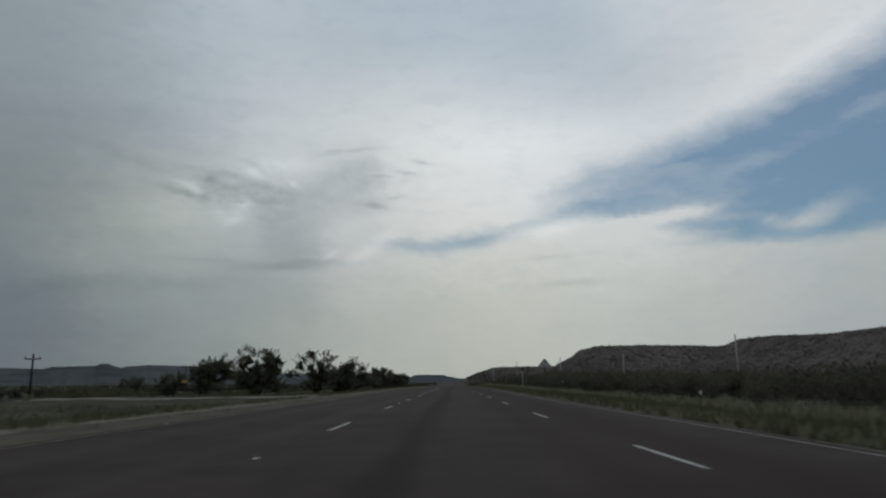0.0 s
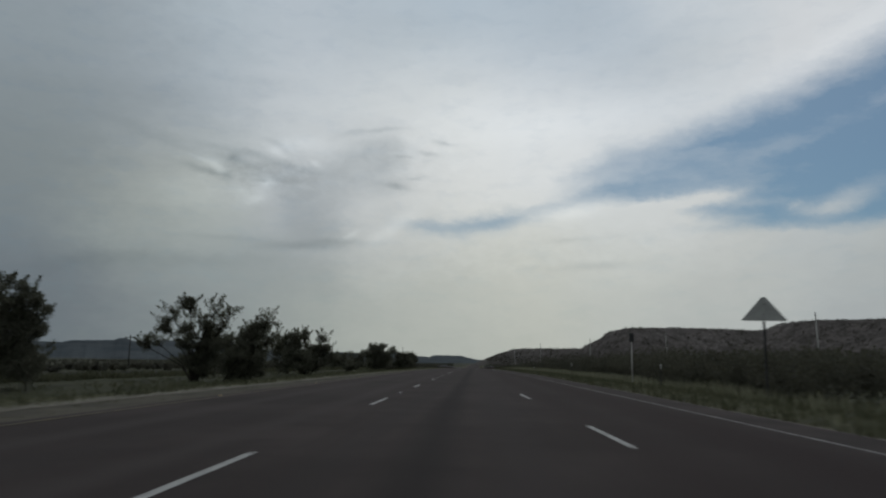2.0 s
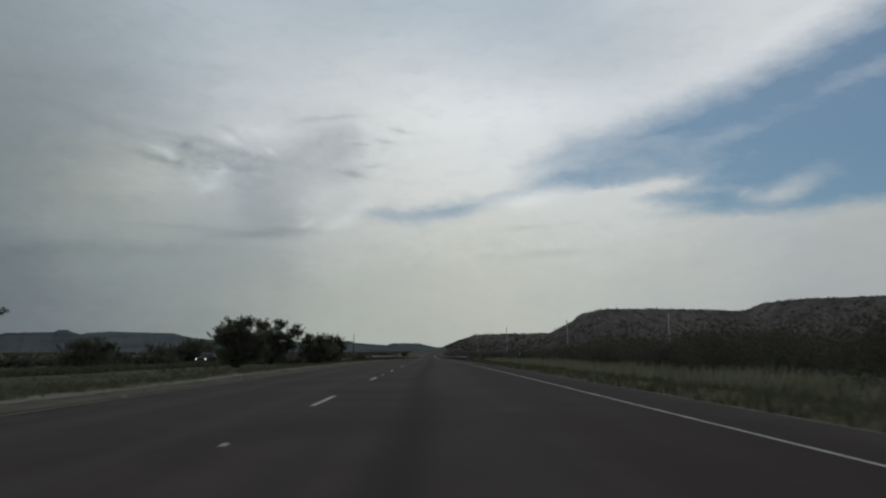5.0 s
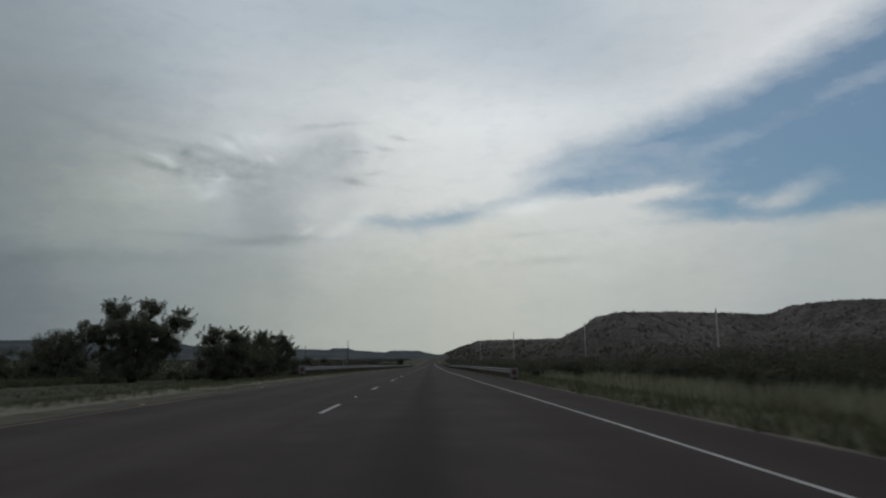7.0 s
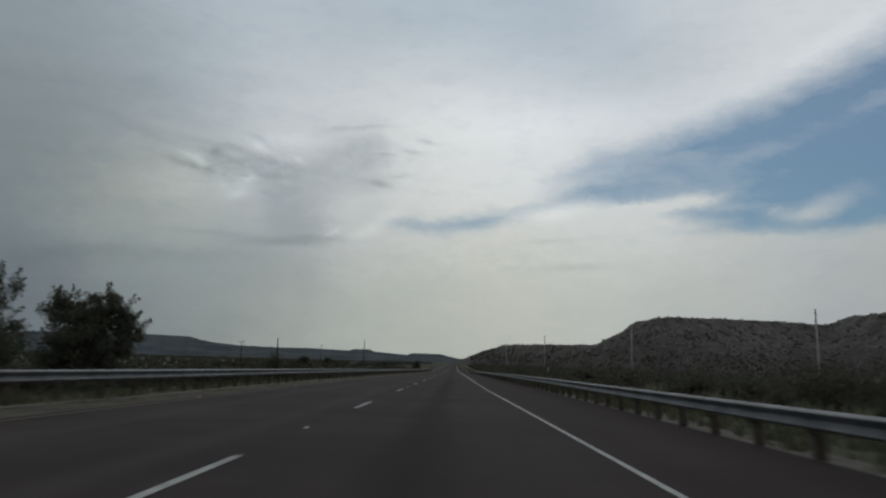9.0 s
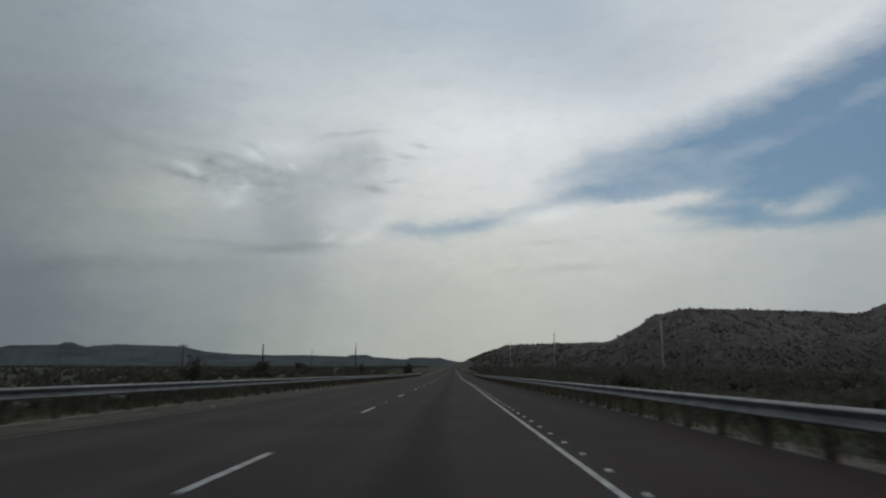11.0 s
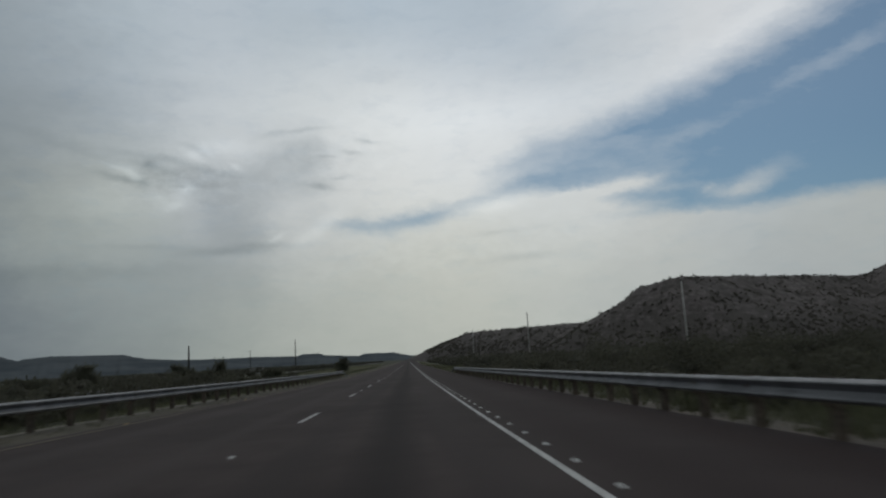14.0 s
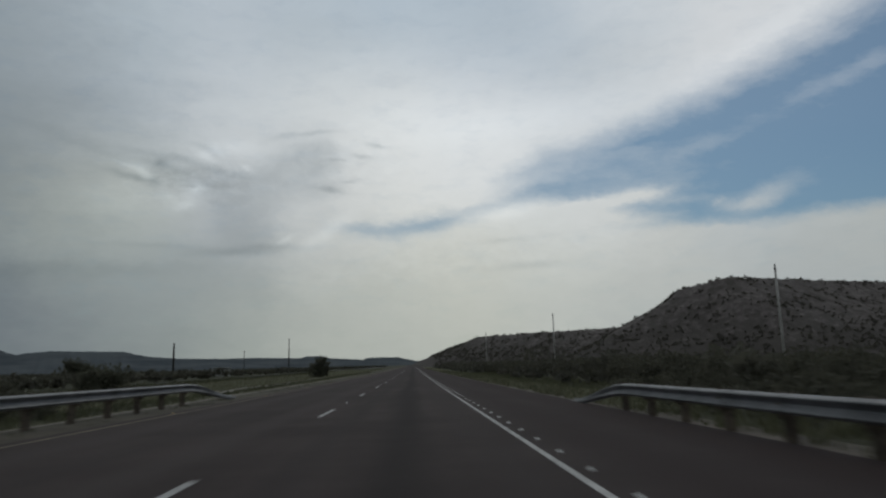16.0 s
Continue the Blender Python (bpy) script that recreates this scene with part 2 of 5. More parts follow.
def material(name, rough=0.9, metal=0.0, specular=0.3):
    m = bpy.data.materials.new(name)
    m.use_nodes = True
    net = Net(m.node_tree)
    shader = m.node_tree.nodes["Principled BSDF"]
    shader.inputs["Roughness"].default_value = rough
    shader.inputs["Metallic"].default_value = metal
    shader.inputs["Specular IOR Level"].default_value = specular
    return m, net, shader


def place_of(net):
    return net.node("ShaderNodeNewGeometry").outputs["Position"]


def bumped(net, shader, height, strength, distance):
    n = net.node("ShaderNodeBump")
    n.inputs["Strength"].default_value, n.inputs["Distance"].default_value = strength, distance
    net.put(n.inputs["Height"], height)
    net.put(shader.inputs["Normal"], n.outputs[0])


def mottled(name, dark, pale, scale, rough=0.9, metal=0.0, fine=6.0, bump=0.3, distance=0.02, random_part=0.0, specular=0.3):
    """A surface of two tones, varied at a coarse and a fine scale."""
    m, net, shader = material(name, rough, metal, specular)
    where = place_of(net)
    coarse = net.noise(where, scale, 4.0)
    small = net.noise(where, scale * fine, 3.0)
    fac = net.remap(net.math("ADD", net.math("MULTIPLY", coarse, 0.6), net.math("MULTIPLY", small, 0.4)), 0.36, 0.64)
    if random_part:
        own = net.node("ShaderNodeNewGeometry").outputs["Random Per Island"]
        fac = net.math("ADD", net.math("MULTIPLY", fac, 1 - random_part), net.math("MULTIPLY", own, random_part))
    net.put(shader.inputs["Base Color"], net.mix(fac, dark, pale))
    bumped(net, shader, small, bump, distance)
    return m


def asphalt_material(name, tint, worn):
    m, net, shader = material(name, 0.86, 0.0, 0.06)
    where = place_of(net)
    axes = net.node("ShaderNodeSeparateXYZ")
    net.put(axes.inputs[0], where)
    long_way = net.vec("MULTIPLY", where, (1.0, 0.05, 1.0))
    wander = net.math("ADD", axes.outputs[0], net.math("MULTIPLY", net.math("SUBTRACT", net.noise(long_way, 0.6, 3.0), 0.5), 0.9))
    colour = net.mix(net.remap(net.noise(where, 0.25, 6.0, 0.65), 0.35, 0.65), tuple(v * 0.85 for v in tint), tuple(v * 1.25 for v in tint))
    colour = net.mix(net.math("MULTIPLY", net.remap(net.noise(long_way, 1.6, 5.0), 0.4, 0.7), 0.5), colour, tuple(v * 0.8 for v in tint))
    # polished wheel tracks and the oil-dark middle of each lane
    for centre, width, target, amount in worn:
        near = net.remap(net.math("ABSOLUTE", net.math("SUBTRACT", wander, centre)), width, 0.0, 0.0, amount)
        colour = net.mix(near, colour, target)
    stones = net.noise(where, 55.0, 2.0, 0.7)
    colour = net.mix(net.remap(stones, 0.62, 0.75, 0.0, 0.45), colour, tuple(v * 2.0 for v in tint))
    colour = net.mix(net.remap(net.noise(where, 31.0, 2.0, 0.7), 0.62, 0.75, 0.0, 0.4), colour, tuple(v * 0.5 for v in tint))
    net.put(shader.inputs["Base Color"], colour)
    bumped(net, shader, stones, 0.35, 0.006)
    return m


def gravel_material():
    """Pale stones in ragged patches, grown over with low dry grass."""
    m, net, shader = material("pale_gravel", 0.95, 0.0, 0.15)
    where = place_of(net)
    stones = net.remap(net.noise(where, 9.0, 4.0, 0.7), 0.35, 0.68)
    colour = net.mix(stones, (0.1, 0.092, 0.076), (0.28, 0.262, 0.222))
    growth = net.remap(net.noise(net.vec("MULTIPLY", where, (1.0, 0.45, 1.0)), 0.75, 5.0, 0.65), 0.57, 0.67)
    net.put(shader.inputs["Base Color"], net.mix(growth, colour, (0.05, 0.05, 0.032)))
    bumped(net, shader, stones, 0.7, 0.03)
    return m


def leafy(name, *args, **kw):
    """Leaves let half of the light through."""
    m = mottled(name, *args, **kw)
    net = Net(m.node_tree)
    front = m.node_tree.nodes["Principled BSDF"]
    through_light = net.node("ShaderNodeBsdfTranslucent")
    m.node_tree.links.new(front.inputs["Base Color"].links[0].from_socket, through_light.inputs["Color"])
    both = net.node("ShaderNodeMixShader")
    both.inputs[0].default_value = 0.45
    m.node_tree.links.new(front.outputs[0], both.inputs[1])
    m.node_tree.links.new(through_light.outputs[0], both.inputs[2])
    m.node_tree.links.new(both.outputs[0], m.node_tree.nodes["Material Output"].inputs["Surface"])
    return m


ASPHALT = asphalt_material("asphalt", (0.048, 0.0388, 0.0378), [
    (1.85, 0.55, (0.021, 0.0182, 0.0185), 0.7), (0.9, 0.45, (0.041, 0.035, 0.035), 0.5), (2.85, 0.5, (0.048, 0.04, 0.0395), 0.7), (4.4, 1.1, (0.034, 0.0248, 0.0243), 0.75), (6.2, 1.9, (0.0305, 0.021, 0.0206), 0.85),
    (-1.8, 0.6, (0.047, 0.0395, 0.039), 0.5), (-0.8, 0.5, (0.064, 0.054, 0.053), 0.6), (-2.9, 0.6, (0.066, 0.056, 0.055), 0.6)])
ASPHALT_OLD = asphalt_material("worn_asphalt", (0.03, 0.029, 0.026), [])
SHOULDER = mottled("dusty_shoulder", (0.042, 0.036, 0.026), (0.08, 0.069, 0.05), 0.55, 0.95, bump=0.5)
GRAVEL = gravel_material()
VERGE_DIRT = mottled("brown_verge_dirt", (0.06, 0.052, 0.044), (0.14, 0.122, 0.102), 0.9, 0.95, bump=0.5)
PAINT = mottled("road_paint", (0.23, 0.23, 0.225), (0.46, 0.46, 0.45), 3.0, 0.7)
PAINT_WORN = mottled("worn_road_paint", (0.08, 0.076, 0.074), (0.27, 0.265, 0.255), 2.0, 0.75)
DIRT = mottled("pale_track_gravel", (0.11, 0.1, 0.082), (0.24, 0.225, 0.19), 1.3, 0.95, bump=0.5)
SIGN_YELLOW = mottled("faded_yellow_sheeting", (0.3, 0.22, 0.05), (0.42, 0.31, 0.08), 4.0, 0.5)
WHITE_CAR = mottled("white_car_paint", (0.5, 0.5, 0.5), (0.66, 0.66, 0.66), 1.0, 0.3, bump=0.0, specular=0.5)
YELLOW = mottled("worn_yellow_paint", (0.06, 0.05, 0.037), (0.17, 0.14, 0.085), 1.6, 0.75)
CERAMIC = mottled("white_ceramic", (0.42, 0.42, 0.41), (0.6, 0.6, 0.58), 9.0, 0.35, bump=0.05, specular=0.5)
AMBER = mottled("amber_plastic", (0.35, 0.22, 0.06), (0.5, 0.33, 0.1), 9.0, 0.35, bump=0.05, specular=0.5)
ZINC = mottled("galvanised_steel", (0.13, 0.134, 0.142), (0.22, 0.225, 0.235), 2.0, 0.6, 0.7, bump=0.08, distance=0.004)
POST_WOOD = mottled("treated_post_wood", (0.045, 0.036, 0.028), (0.11, 0.09, 0.07), 3.0, 0.9)
POLE_PALE = mottled("weathered_pale_pole", (0.26, 0.255, 0.245), (0.42, 0.41, 0.39), 0.6, 0.8)
POLE_DARK = mottled("creosoted_pole_wood", (0.02, 0.018, 0.016), (0.05, 0.044, 0.038), 1.2, 0.9)
SIGN_BACK = mottled("bare_aluminium", (0.3, 0.305, 0.29), (0.38, 0.385, 0.37), 2.5, 0.6, 0.2, bump=0.03)
BLACK_METAL = mottled("dark_painted_steel", (0.016, 0.016, 0.017), (0.035, 0.034, 0.034), 3.0, 0.5)
WHITE_POST = mottled("white_plastic", (0.42, 0.42, 0.4), (0.62, 0.62, 0.6), 4.0, 0.5)
RED_FACE = mottled("faded_red_sheeting", (0.055, 0.02, 0.018), (0.1, 0.038, 0.033), 6.0, 0.5)
BARK = mottled("mesquite_bark", (0.014, 0.012, 0.01), (0.045, 0.038, 0.03), 3.0, 0.95)
LEAF = leafy("mesquite_leaf", (0.078, 0.08, 0.06), (0.155, 0.156, 0.112), 0.7, 0.75, bump=0.0, random_part=0.4)
LEAF_GREY = leafy("dry_leaf", (0.07, 0.07, 0.055), (0.15, 0.145, 0.11), 0.7, 0.8, bump=0.0, random_part=0.55)
BRUSH_LEAF = leafy("brush_leaf", (0.06, 0.059, 0.045), (0.105, 0.103, 0.075), 0.12, 0.8, bump=0.0, random_part=0.2)
FAR_LEAF = leafy("far_brush_leaf", (0.07, 0.069, 0.056), (0.115, 0.112, 0.088), 0.05, 0.85, bump=0.0, random_part=0.2)
HILL_LEAF = leafy("hill_bush_leaf", (0.07, 0.066, 0.055), (0.12, 0.115, 0.094), 0.05, 0.85, bump=0.0, random_part=0.2)
GRASS = leafy("roadside_grass", (0.052, 0.056, 0.032), (0.128, 0.129, 0.08), 0.22, 0.85, bump=0.0, random_part=0.45)
GRASS_PALE = leafy("seeding_grass", (0.12, 0.122, 0.08), (0.27, 0.268, 0.186), 0.3, 0.85, bump=0.0, random_part=0.5)


def ground_material():
    m, net, shader = material("pasture_ground", 0.95, 0.0, 0.15)
    where = place_of(net)
    broad = net.remap(net.noise(where, 0.018, 5.0), 0.36, 0.64)
    mid = net.remap(net.noise(where, 0.25, 5.0, 0.6), 0.38, 0.64)
    fine = net.noise(where, 3.5, 4.0, 0.65)
    grassy = net.mix(mid, (0.033, 0.036, 0.021), (0.062, 0.065, 0.038))
    dry = net.mix(mid, (0.042, 0.042, 0.027), (0.078, 0.076, 0.05))
    colour = net.mix(broad, grassy, dry)
    colour = net.mix(net.remap(fine, 0.5, 0.75, 0.0, 0.6), colour, (0.03, 0.032, 0.018))
    net.put(shader.inputs["Base Color"], colour)
    bumped(net, shader, fine, 0.8, 0.12)
    return m


def rock_material():
    m, net, shader = material("scrubby_limestone_slope", 0.95, 0.0, 0.15)
    where = place_of(net)
    # bushes as round spots, thicker towards the foot of the slope, over ledges of bare rock
    spots = net.node("ShaderNodeTexVoronoi")
    drift = net.vec("MULTIPLY", net.vec("SUBTRACT", net.noise(where, 0.4, 3.0, 0.6, True), (0.5, 0.5, 0.5)), (1.2, 1.2, 1.2))
    net.put(spots.inputs["Vector"], net.vec("ADD", where, drift))
    spots.inputs["Scale"].default_value = 0.24
    height = net.node("ShaderNodeSeparateXYZ")
    net.put(height.inputs[0], where)
    cover = net.math("ADD", net.remap(net.noise(net.vec("MULTIPLY", where, (1.0, 1.0, 0.6)), 0.075, 5.0, 0.6), 0.36, 0.64, 0.22, 0.74), net.remap(height.outputs[2], 24.0, 0.0, 0.0, 0.5))
    scrub = net.remap(net.math("ADD", net.math("SUBTRACT", cover, spots.outputs["Distance"]), net.math("MULTIPLY", net.math("SUBTRACT", net.noise(where, 0.5, 4.0, 0.7), 0.5), 1.1)), -0.28, 0.28)
    broad = net.remap(net.noise(where, 0.02, 4.0), 0.36, 0.62)
    grit = net.noise(where, 0.7, 5.0, 0.75)
    ledges = net.remap(net.noise(net.vec("MULTIPLY", where, (1.0, 1.0, 2.6)), 0.1, 5.0, 0.7), 0.54, 0.64)
    earth = net.mix(broad, (0.074, 0.064, 0.063), (0.108, 0.094, 0.091))
    earth = net.mix(net.remap(grit, 0.42, 0.6, 0.0, 0.75), earth, (0.14, 0.127, 0.123))
    earth = net.mix(net.math("MULTIPLY", net.math("MULTIPLY", ledges, 0.8), net.remap(grit, 0.38, 0.58)), earth, (0.18, 0.165, 0.158))
    colour = net.mix(net.math("MULTIPLY", scrub, 0.72), earth, (0.05, 0.046, 0.041))
    net.put(shader.inputs["Base Color"], colour)
    bumped(net, shader, net.noise(where, 0.6, 5.0, 0.7), 0.8, 0.6)
    return m


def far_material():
    m, net, shader = material("haze_tinted_range", 1.0, 0.0, 0.0)
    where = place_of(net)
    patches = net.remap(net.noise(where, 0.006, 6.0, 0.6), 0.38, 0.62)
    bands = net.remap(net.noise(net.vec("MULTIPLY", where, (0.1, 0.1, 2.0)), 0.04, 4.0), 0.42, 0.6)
    # the blue-grey of the air's haze is mixed into these base colours
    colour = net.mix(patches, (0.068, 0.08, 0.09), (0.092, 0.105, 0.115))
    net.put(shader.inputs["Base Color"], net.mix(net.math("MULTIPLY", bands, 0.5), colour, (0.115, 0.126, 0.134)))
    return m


GROUND, ROCK, FAR_ROCK = ground_material(), rock_material(), far_material()

# ---------------------------------------------------------------- mesh helpers
rng = np.random.default_rng(7)


def mesh_of(name, verts, faces, mat, smooth=False):
    me = bpy.data.meshes.new(name)
    if isinstance(faces, np.ndarray):
        n, sides = faces.shape
        me.vertices.add(len(verts))
        me.vertices.foreach_set("co", np.asarray(verts, np.float32).ravel())
        me.loops.add(n * sides)
        me.loops.foreach_set("vertex_index", faces.astype(np.int32).ravel())
        me.polygons.add(n)
        me.polygons.foreach_set("loop_start", np.arange(0, n * sides, sides, dtype=np.int32))
        me.update(calc_edges=True)
    else:
        me.from_pydata([tuple(map(float, v)) for v in verts], [], [tuple(map(int, f)) for f in faces])
    me.materials.append(mat)
    if smooth:
        me.polygons.foreach_set("use_smooth", [True] * len(me.polygons))
    me.update()
    return me


def thing(name, label, category, group="", kind="", at=(0, 0, 0)):
    ob = new(name)
    ob.location = at
    ob.empty_display_size = 0.3
    return tagged(ob, label, category, group, kind)


def part(name, me, parent, label="", at=(0, 0, 0), turn=(0, 0, 0), kind=""):
    ob = new(name, me)
    ob.parent = parent
    ob.location, ob.rotation_euler = at, turn
    return tagged(ob, label, kind=kind)


def from_bm(name, bm, mat, smooth=False):
    me = bpy.data.meshes.new(name)
    bm.to_mesh(me)
    bm.free()
    me.materials.append(mat)
    if smooth:
        me.polygons.foreach_set("use_smooth", [True] * len(me.polygons))
    return me


def box_bm(sx, sy, sz, bevel=0.0, at=(0, 0, 0), bm=None):
    made = bmesh.new()
    bmesh.ops.create_cube(made, size=1.0, matrix=Matrix.Translation(at) @ Matrix.Diagonal((sx, sy, sz, 1)))
    if bevel:
        bmesh.ops.bevel(made, geom=made.edges[:], offset=bevel, segments=2, affect="EDGES")
    if bm is None:
        return made
    tmp = bpy.data.meshes.new("tmp")
    made.to_mesh(tmp)
    made.free()
    bm.from_mesh(tmp)
    bpy.data.meshes.remove(tmp)
    return bm


def tube(points, radii, sides=8):
    """Vertices and faces of a tapered tube along points."""
    pts = [Vector(p) for p in points]
    verts, faces = [], []
    for i, p in enumerate(pts):
        d = (pts[min(i + 1, len(pts) - 1)] - pts[max(i - 1, 0)]).normalized()
        side = d.cross(Vector((0.31, 0.95, 0.05))).normalized()
        up = d.cross(side)
        for k in range(sides):
            a = 2 * math.pi * k / sides
            verts.append(p + (side * math.cos(a) + up * math.sin(a)) * radii[i])
    for i in range(len(pts) - 1):
        for k in range(sides):
            a, b = i * sides + k, i * sides + (k + 1) % sides
            faces.append((a, b, b + sides, a + sides))
    faces.append(tuple(range(sides))[::-1])
    faces.append(tuple(range((len(pts) - 1) * sides, len(pts) * sides)))
    return verts, faces


def merged(pieces):
    verts, faces = [], []
    for v, f in pieces:
        n = len(verts)
        verts += v
        faces += [tuple(i + n for i in q) for q in f]
    return verts, faces


def leaves(centres, sizes, r, aspect=0.5):
    """Small pointed leaves, turned at random."""
    n = len(centres)
    a = r.normal(size=(n, 3))
    a /= np.linalg.norm(a, axis=1)[:, None]
    b = np.cross(a, r.normal(size=(n, 3)))
    b /= np.linalg.norm(b, axis=1)[:, None]
    s = np.asarray(sizes).reshape(-1, 1)
    c = np.asarray(centres)
    verts = np.stack([c - a * s, c + a * s * 0.7 + b * s * aspect, c + a * s * 0.7 - b * s * aspect], axis=1).reshape(-1, 3)
    return verts, np.arange(3 * n).reshape(-1, 3)


def cloudlet(r, n, spread):
    """Offsets that fill a soft ball, with no strays."""
    d = r.normal(size=(n, 3))
    d /= np.linalg.norm(d, axis=1)[:, None]
    return d * (2.1 * r.uniform(0, 1, (n, 1)) ** 0.55) * np.asarray(spread)


def smooth_step(v, lo, hi):
    q = np.clip((np.asarray(v, float) - lo) / (hi - lo), 0, 1)
    return q * q * (3 - 2 * q)


def waves(x, y, seed, scale, octaves=4):
    """Cheap smooth noise on arrays, about -1 to 1: sums of turned sine sheets."""
    r = np.random.default_rng(seed)
    total, amp = 0.0, 1.0
    for _ in range(octaves):
        part_sum = 0.0
        for _ in range(3):
            t = r.uniform(0, 2 * math.pi)
            f = r.uniform(0.7, 1.3) * 2 * math.pi / scale
            part_sum = part_sum + np.sin((x * math.cos(t) + y * math.sin(t)) * f + r.uniform(0, 6.3) + 1.3 * np.sin((x * math.sin(t) - y * math.cos(t)) * f * 0.6))
        total = total + amp * part_sum / 3
        scale, amp = scale / 2, amp / 2
    return total / 1.6


# ---------------------------------------------------------------- the road's plan and profile
SLOPE_Y = np.arange(-400, 6000, 1.0)
SLOPE_Z = np.cumsum(np.interp(SLOPE_Y, [110, 208, 252, 330, 420, 480, 560, 660], [0, -0.0045, -0.0068, -0.0098, -0.0098, -0.0058, -0.0018, 0]))
SLOPE_Z -= np.interp(0, SLOPE_Y, SLOPE_Z)


def z_road(y):
    return np.interp(y, SLOPE_Y, SLOPE_Z)


def x_edge(y):
    """The white edge line."""
    return np.interp(y, [-50, 0, 17, 57, 120, 142, 205, 220, 245, 265, 300, 330, 395, 430], [9.3, 9.0, 8.75, 7.65, 6.85, 6.35, 5.42, 5.12, 4.46, 4.13, 3.73, 3.63, 3.63, 3.5])


def x_pave(y):
    """The edge of the pavement on that side."""
    return np.interp(y, [-50, 0, 60, 130, 180, 220, 260], [9.7, 9.35, 8.75, 8.5, 7.7, 6.95, 6.85])


def x_yellow(y):
    return np.interp(y, [-50, 340, 380, 405, 450, 480, 520], [-4.35, -4.45, -4.6, -4.45, -4.15, -3.85, -4.0])


def x_left(y):
    return np.interp(y, [-50, 20, 140, 205, 240, 420, 490, 560], [-7.0, -6.95, -6.3, -6.2, -6.3, -6.5, -5.9, -6.4])


def z_ground(x, y):
    x, y = np.asarray(x, float), np.asarray(y, float)
    side = np.where(x > 0, x - x_pave(y), x_left(y) - 0.5 - x)
    out = np.where(x > 0, -0.38 * smooth_step(side, 0.3, 7), -0.65 * smooth_step(side, 0.5, 8))
    level = smooth_step(y, 24, 42) * smooth_step(y, 84, 68) * smooth_step(x, -36, -27)
    out = np.where(x > 0, out, out * (1 - 0.85 * level))
    out = out - 0.1 + np.where(x > 0, -0.02 * x_pave(y), 0.0) * smooth_step(-side, -1, 0.5)
    out = out - 0.35 * smooth_step(-side, 0.3, 1.2)
    out = out - 1.5 * np.exp(-((y - 390) / 65) ** 2) * smooth_step(side, 2.5, 12)
    near = z_road(y) + out
    bumps = 0.1 * waves(x, y, 3, 9.0) * smooth_step(side, 0.6, 4) + 0.5 * waves(x, y, 4, 160.0) * smooth_step(side, 15, 80)
    far = -4.2 + 1.2 * waves(x, y, 5, 900.0, 2)
    k = smooth_step(np.abs(x), 35, 230)
    return near * (1 - k) + far * k + bumps


def z_at(x, y):
    return float(z_ground(x, y))


def sheet(name, xs, ys, height, mat, smooth=True):
    gx, gy = np.meshgrid(xs, ys)
    gz = height(gx, gy)
    verts = np.stack([gx, gy, gz], axis=-1).reshape(-1, 3)
    nx = len(xs)
    i, j = np.meshgrid(np.arange(len(ys) - 1), np.arange(nx - 1), indexing="ij")
    a = (i * nx + j).ravel()
    return mesh_of(name, verts, np.stack([a, a + 1, a + nx + 1, a + nx], axis=1), mat, smooth)


xs = np.concatenate([-np.geomspace(41, 4800, 46)[::-1], np.arange(-40, -12, 1.0), np.arange(-12, 14, 0.4), np.arange(14, 41, 1.0), np.geomspace(41, 4800, 46)])
ys = np.concatenate([np.arange(-260, -20, 20.0), np.arange(-20, 560, 2.5), np.arange(560, 900, 10.0), np.geomspace(900, 4900, 40)])
tagged(new("ground", sheet("ground", xs, ys, z_ground, GROUND)), "rough olive pasture with dry patches beside the highway", "ground", kind="structure")

# road: profile across from the gravel margin to the far edge
ROAD_Y = np.concatenate([np.arange(-60, 620, 5.0), np.arange(620, 1800, 20.0)])


def strip(name, left, right, mat, lift=0.0, y=ROAD_Y, cuts=4, crown=True):
    """A strip of the road's surface between two lines in plan."""
    rows = []
    for k in range(cuts + 1):
        x = left(y) + (right(y) - left(y)) * k / cuts
        z = z_road(y) + (z_cross(x) if crown else 0) + lift
        rows.append(np.stack([x, y, z], axis=-1))
    verts = np.stack(rows, axis=1).reshape(-1, 3)
    n = cuts + 1
    i, j = np.meshgrid(np.arange(len(y) - 1), np.arange(cuts), indexing="ij")
    a = (i * n + j).ravel()
    return mesh_of(name, verts, np.stack([a, a + 1, a + n + 1, a + n], axis=1), mat)


def z_cross(x):
    """Fall of the surface to the outer side, beyond the edge line."""
    return -0.03 * np.maximum(np.asarray(x, float) - 4.5, 0) - 0.02 * np.maximum(-np.asarray(x, float) - 4.2, 0)


def wobble(line, seed, amount):
    return lambda y: line(y) + amount * waves(y, y * 0.0, seed, 17.0, 5)


road = tagged(new("road", strip("road", lambda y: x_yellow(y) - 0.35, x_pave, ASPHALT, cuts=10)), "dark grey asphalt carriageway of a divided highway", "road", kind="structure")
tagged(new("shoulder", strip("shoulder", wobble(lambda y: x_left(y) - 0.1, 21, 0.12), lambda y: x_yellow(y) - 0.3, SHOULDER, -0.012)), "dusty dark paved shoulder beside the median", "shoulder", kind="structure")
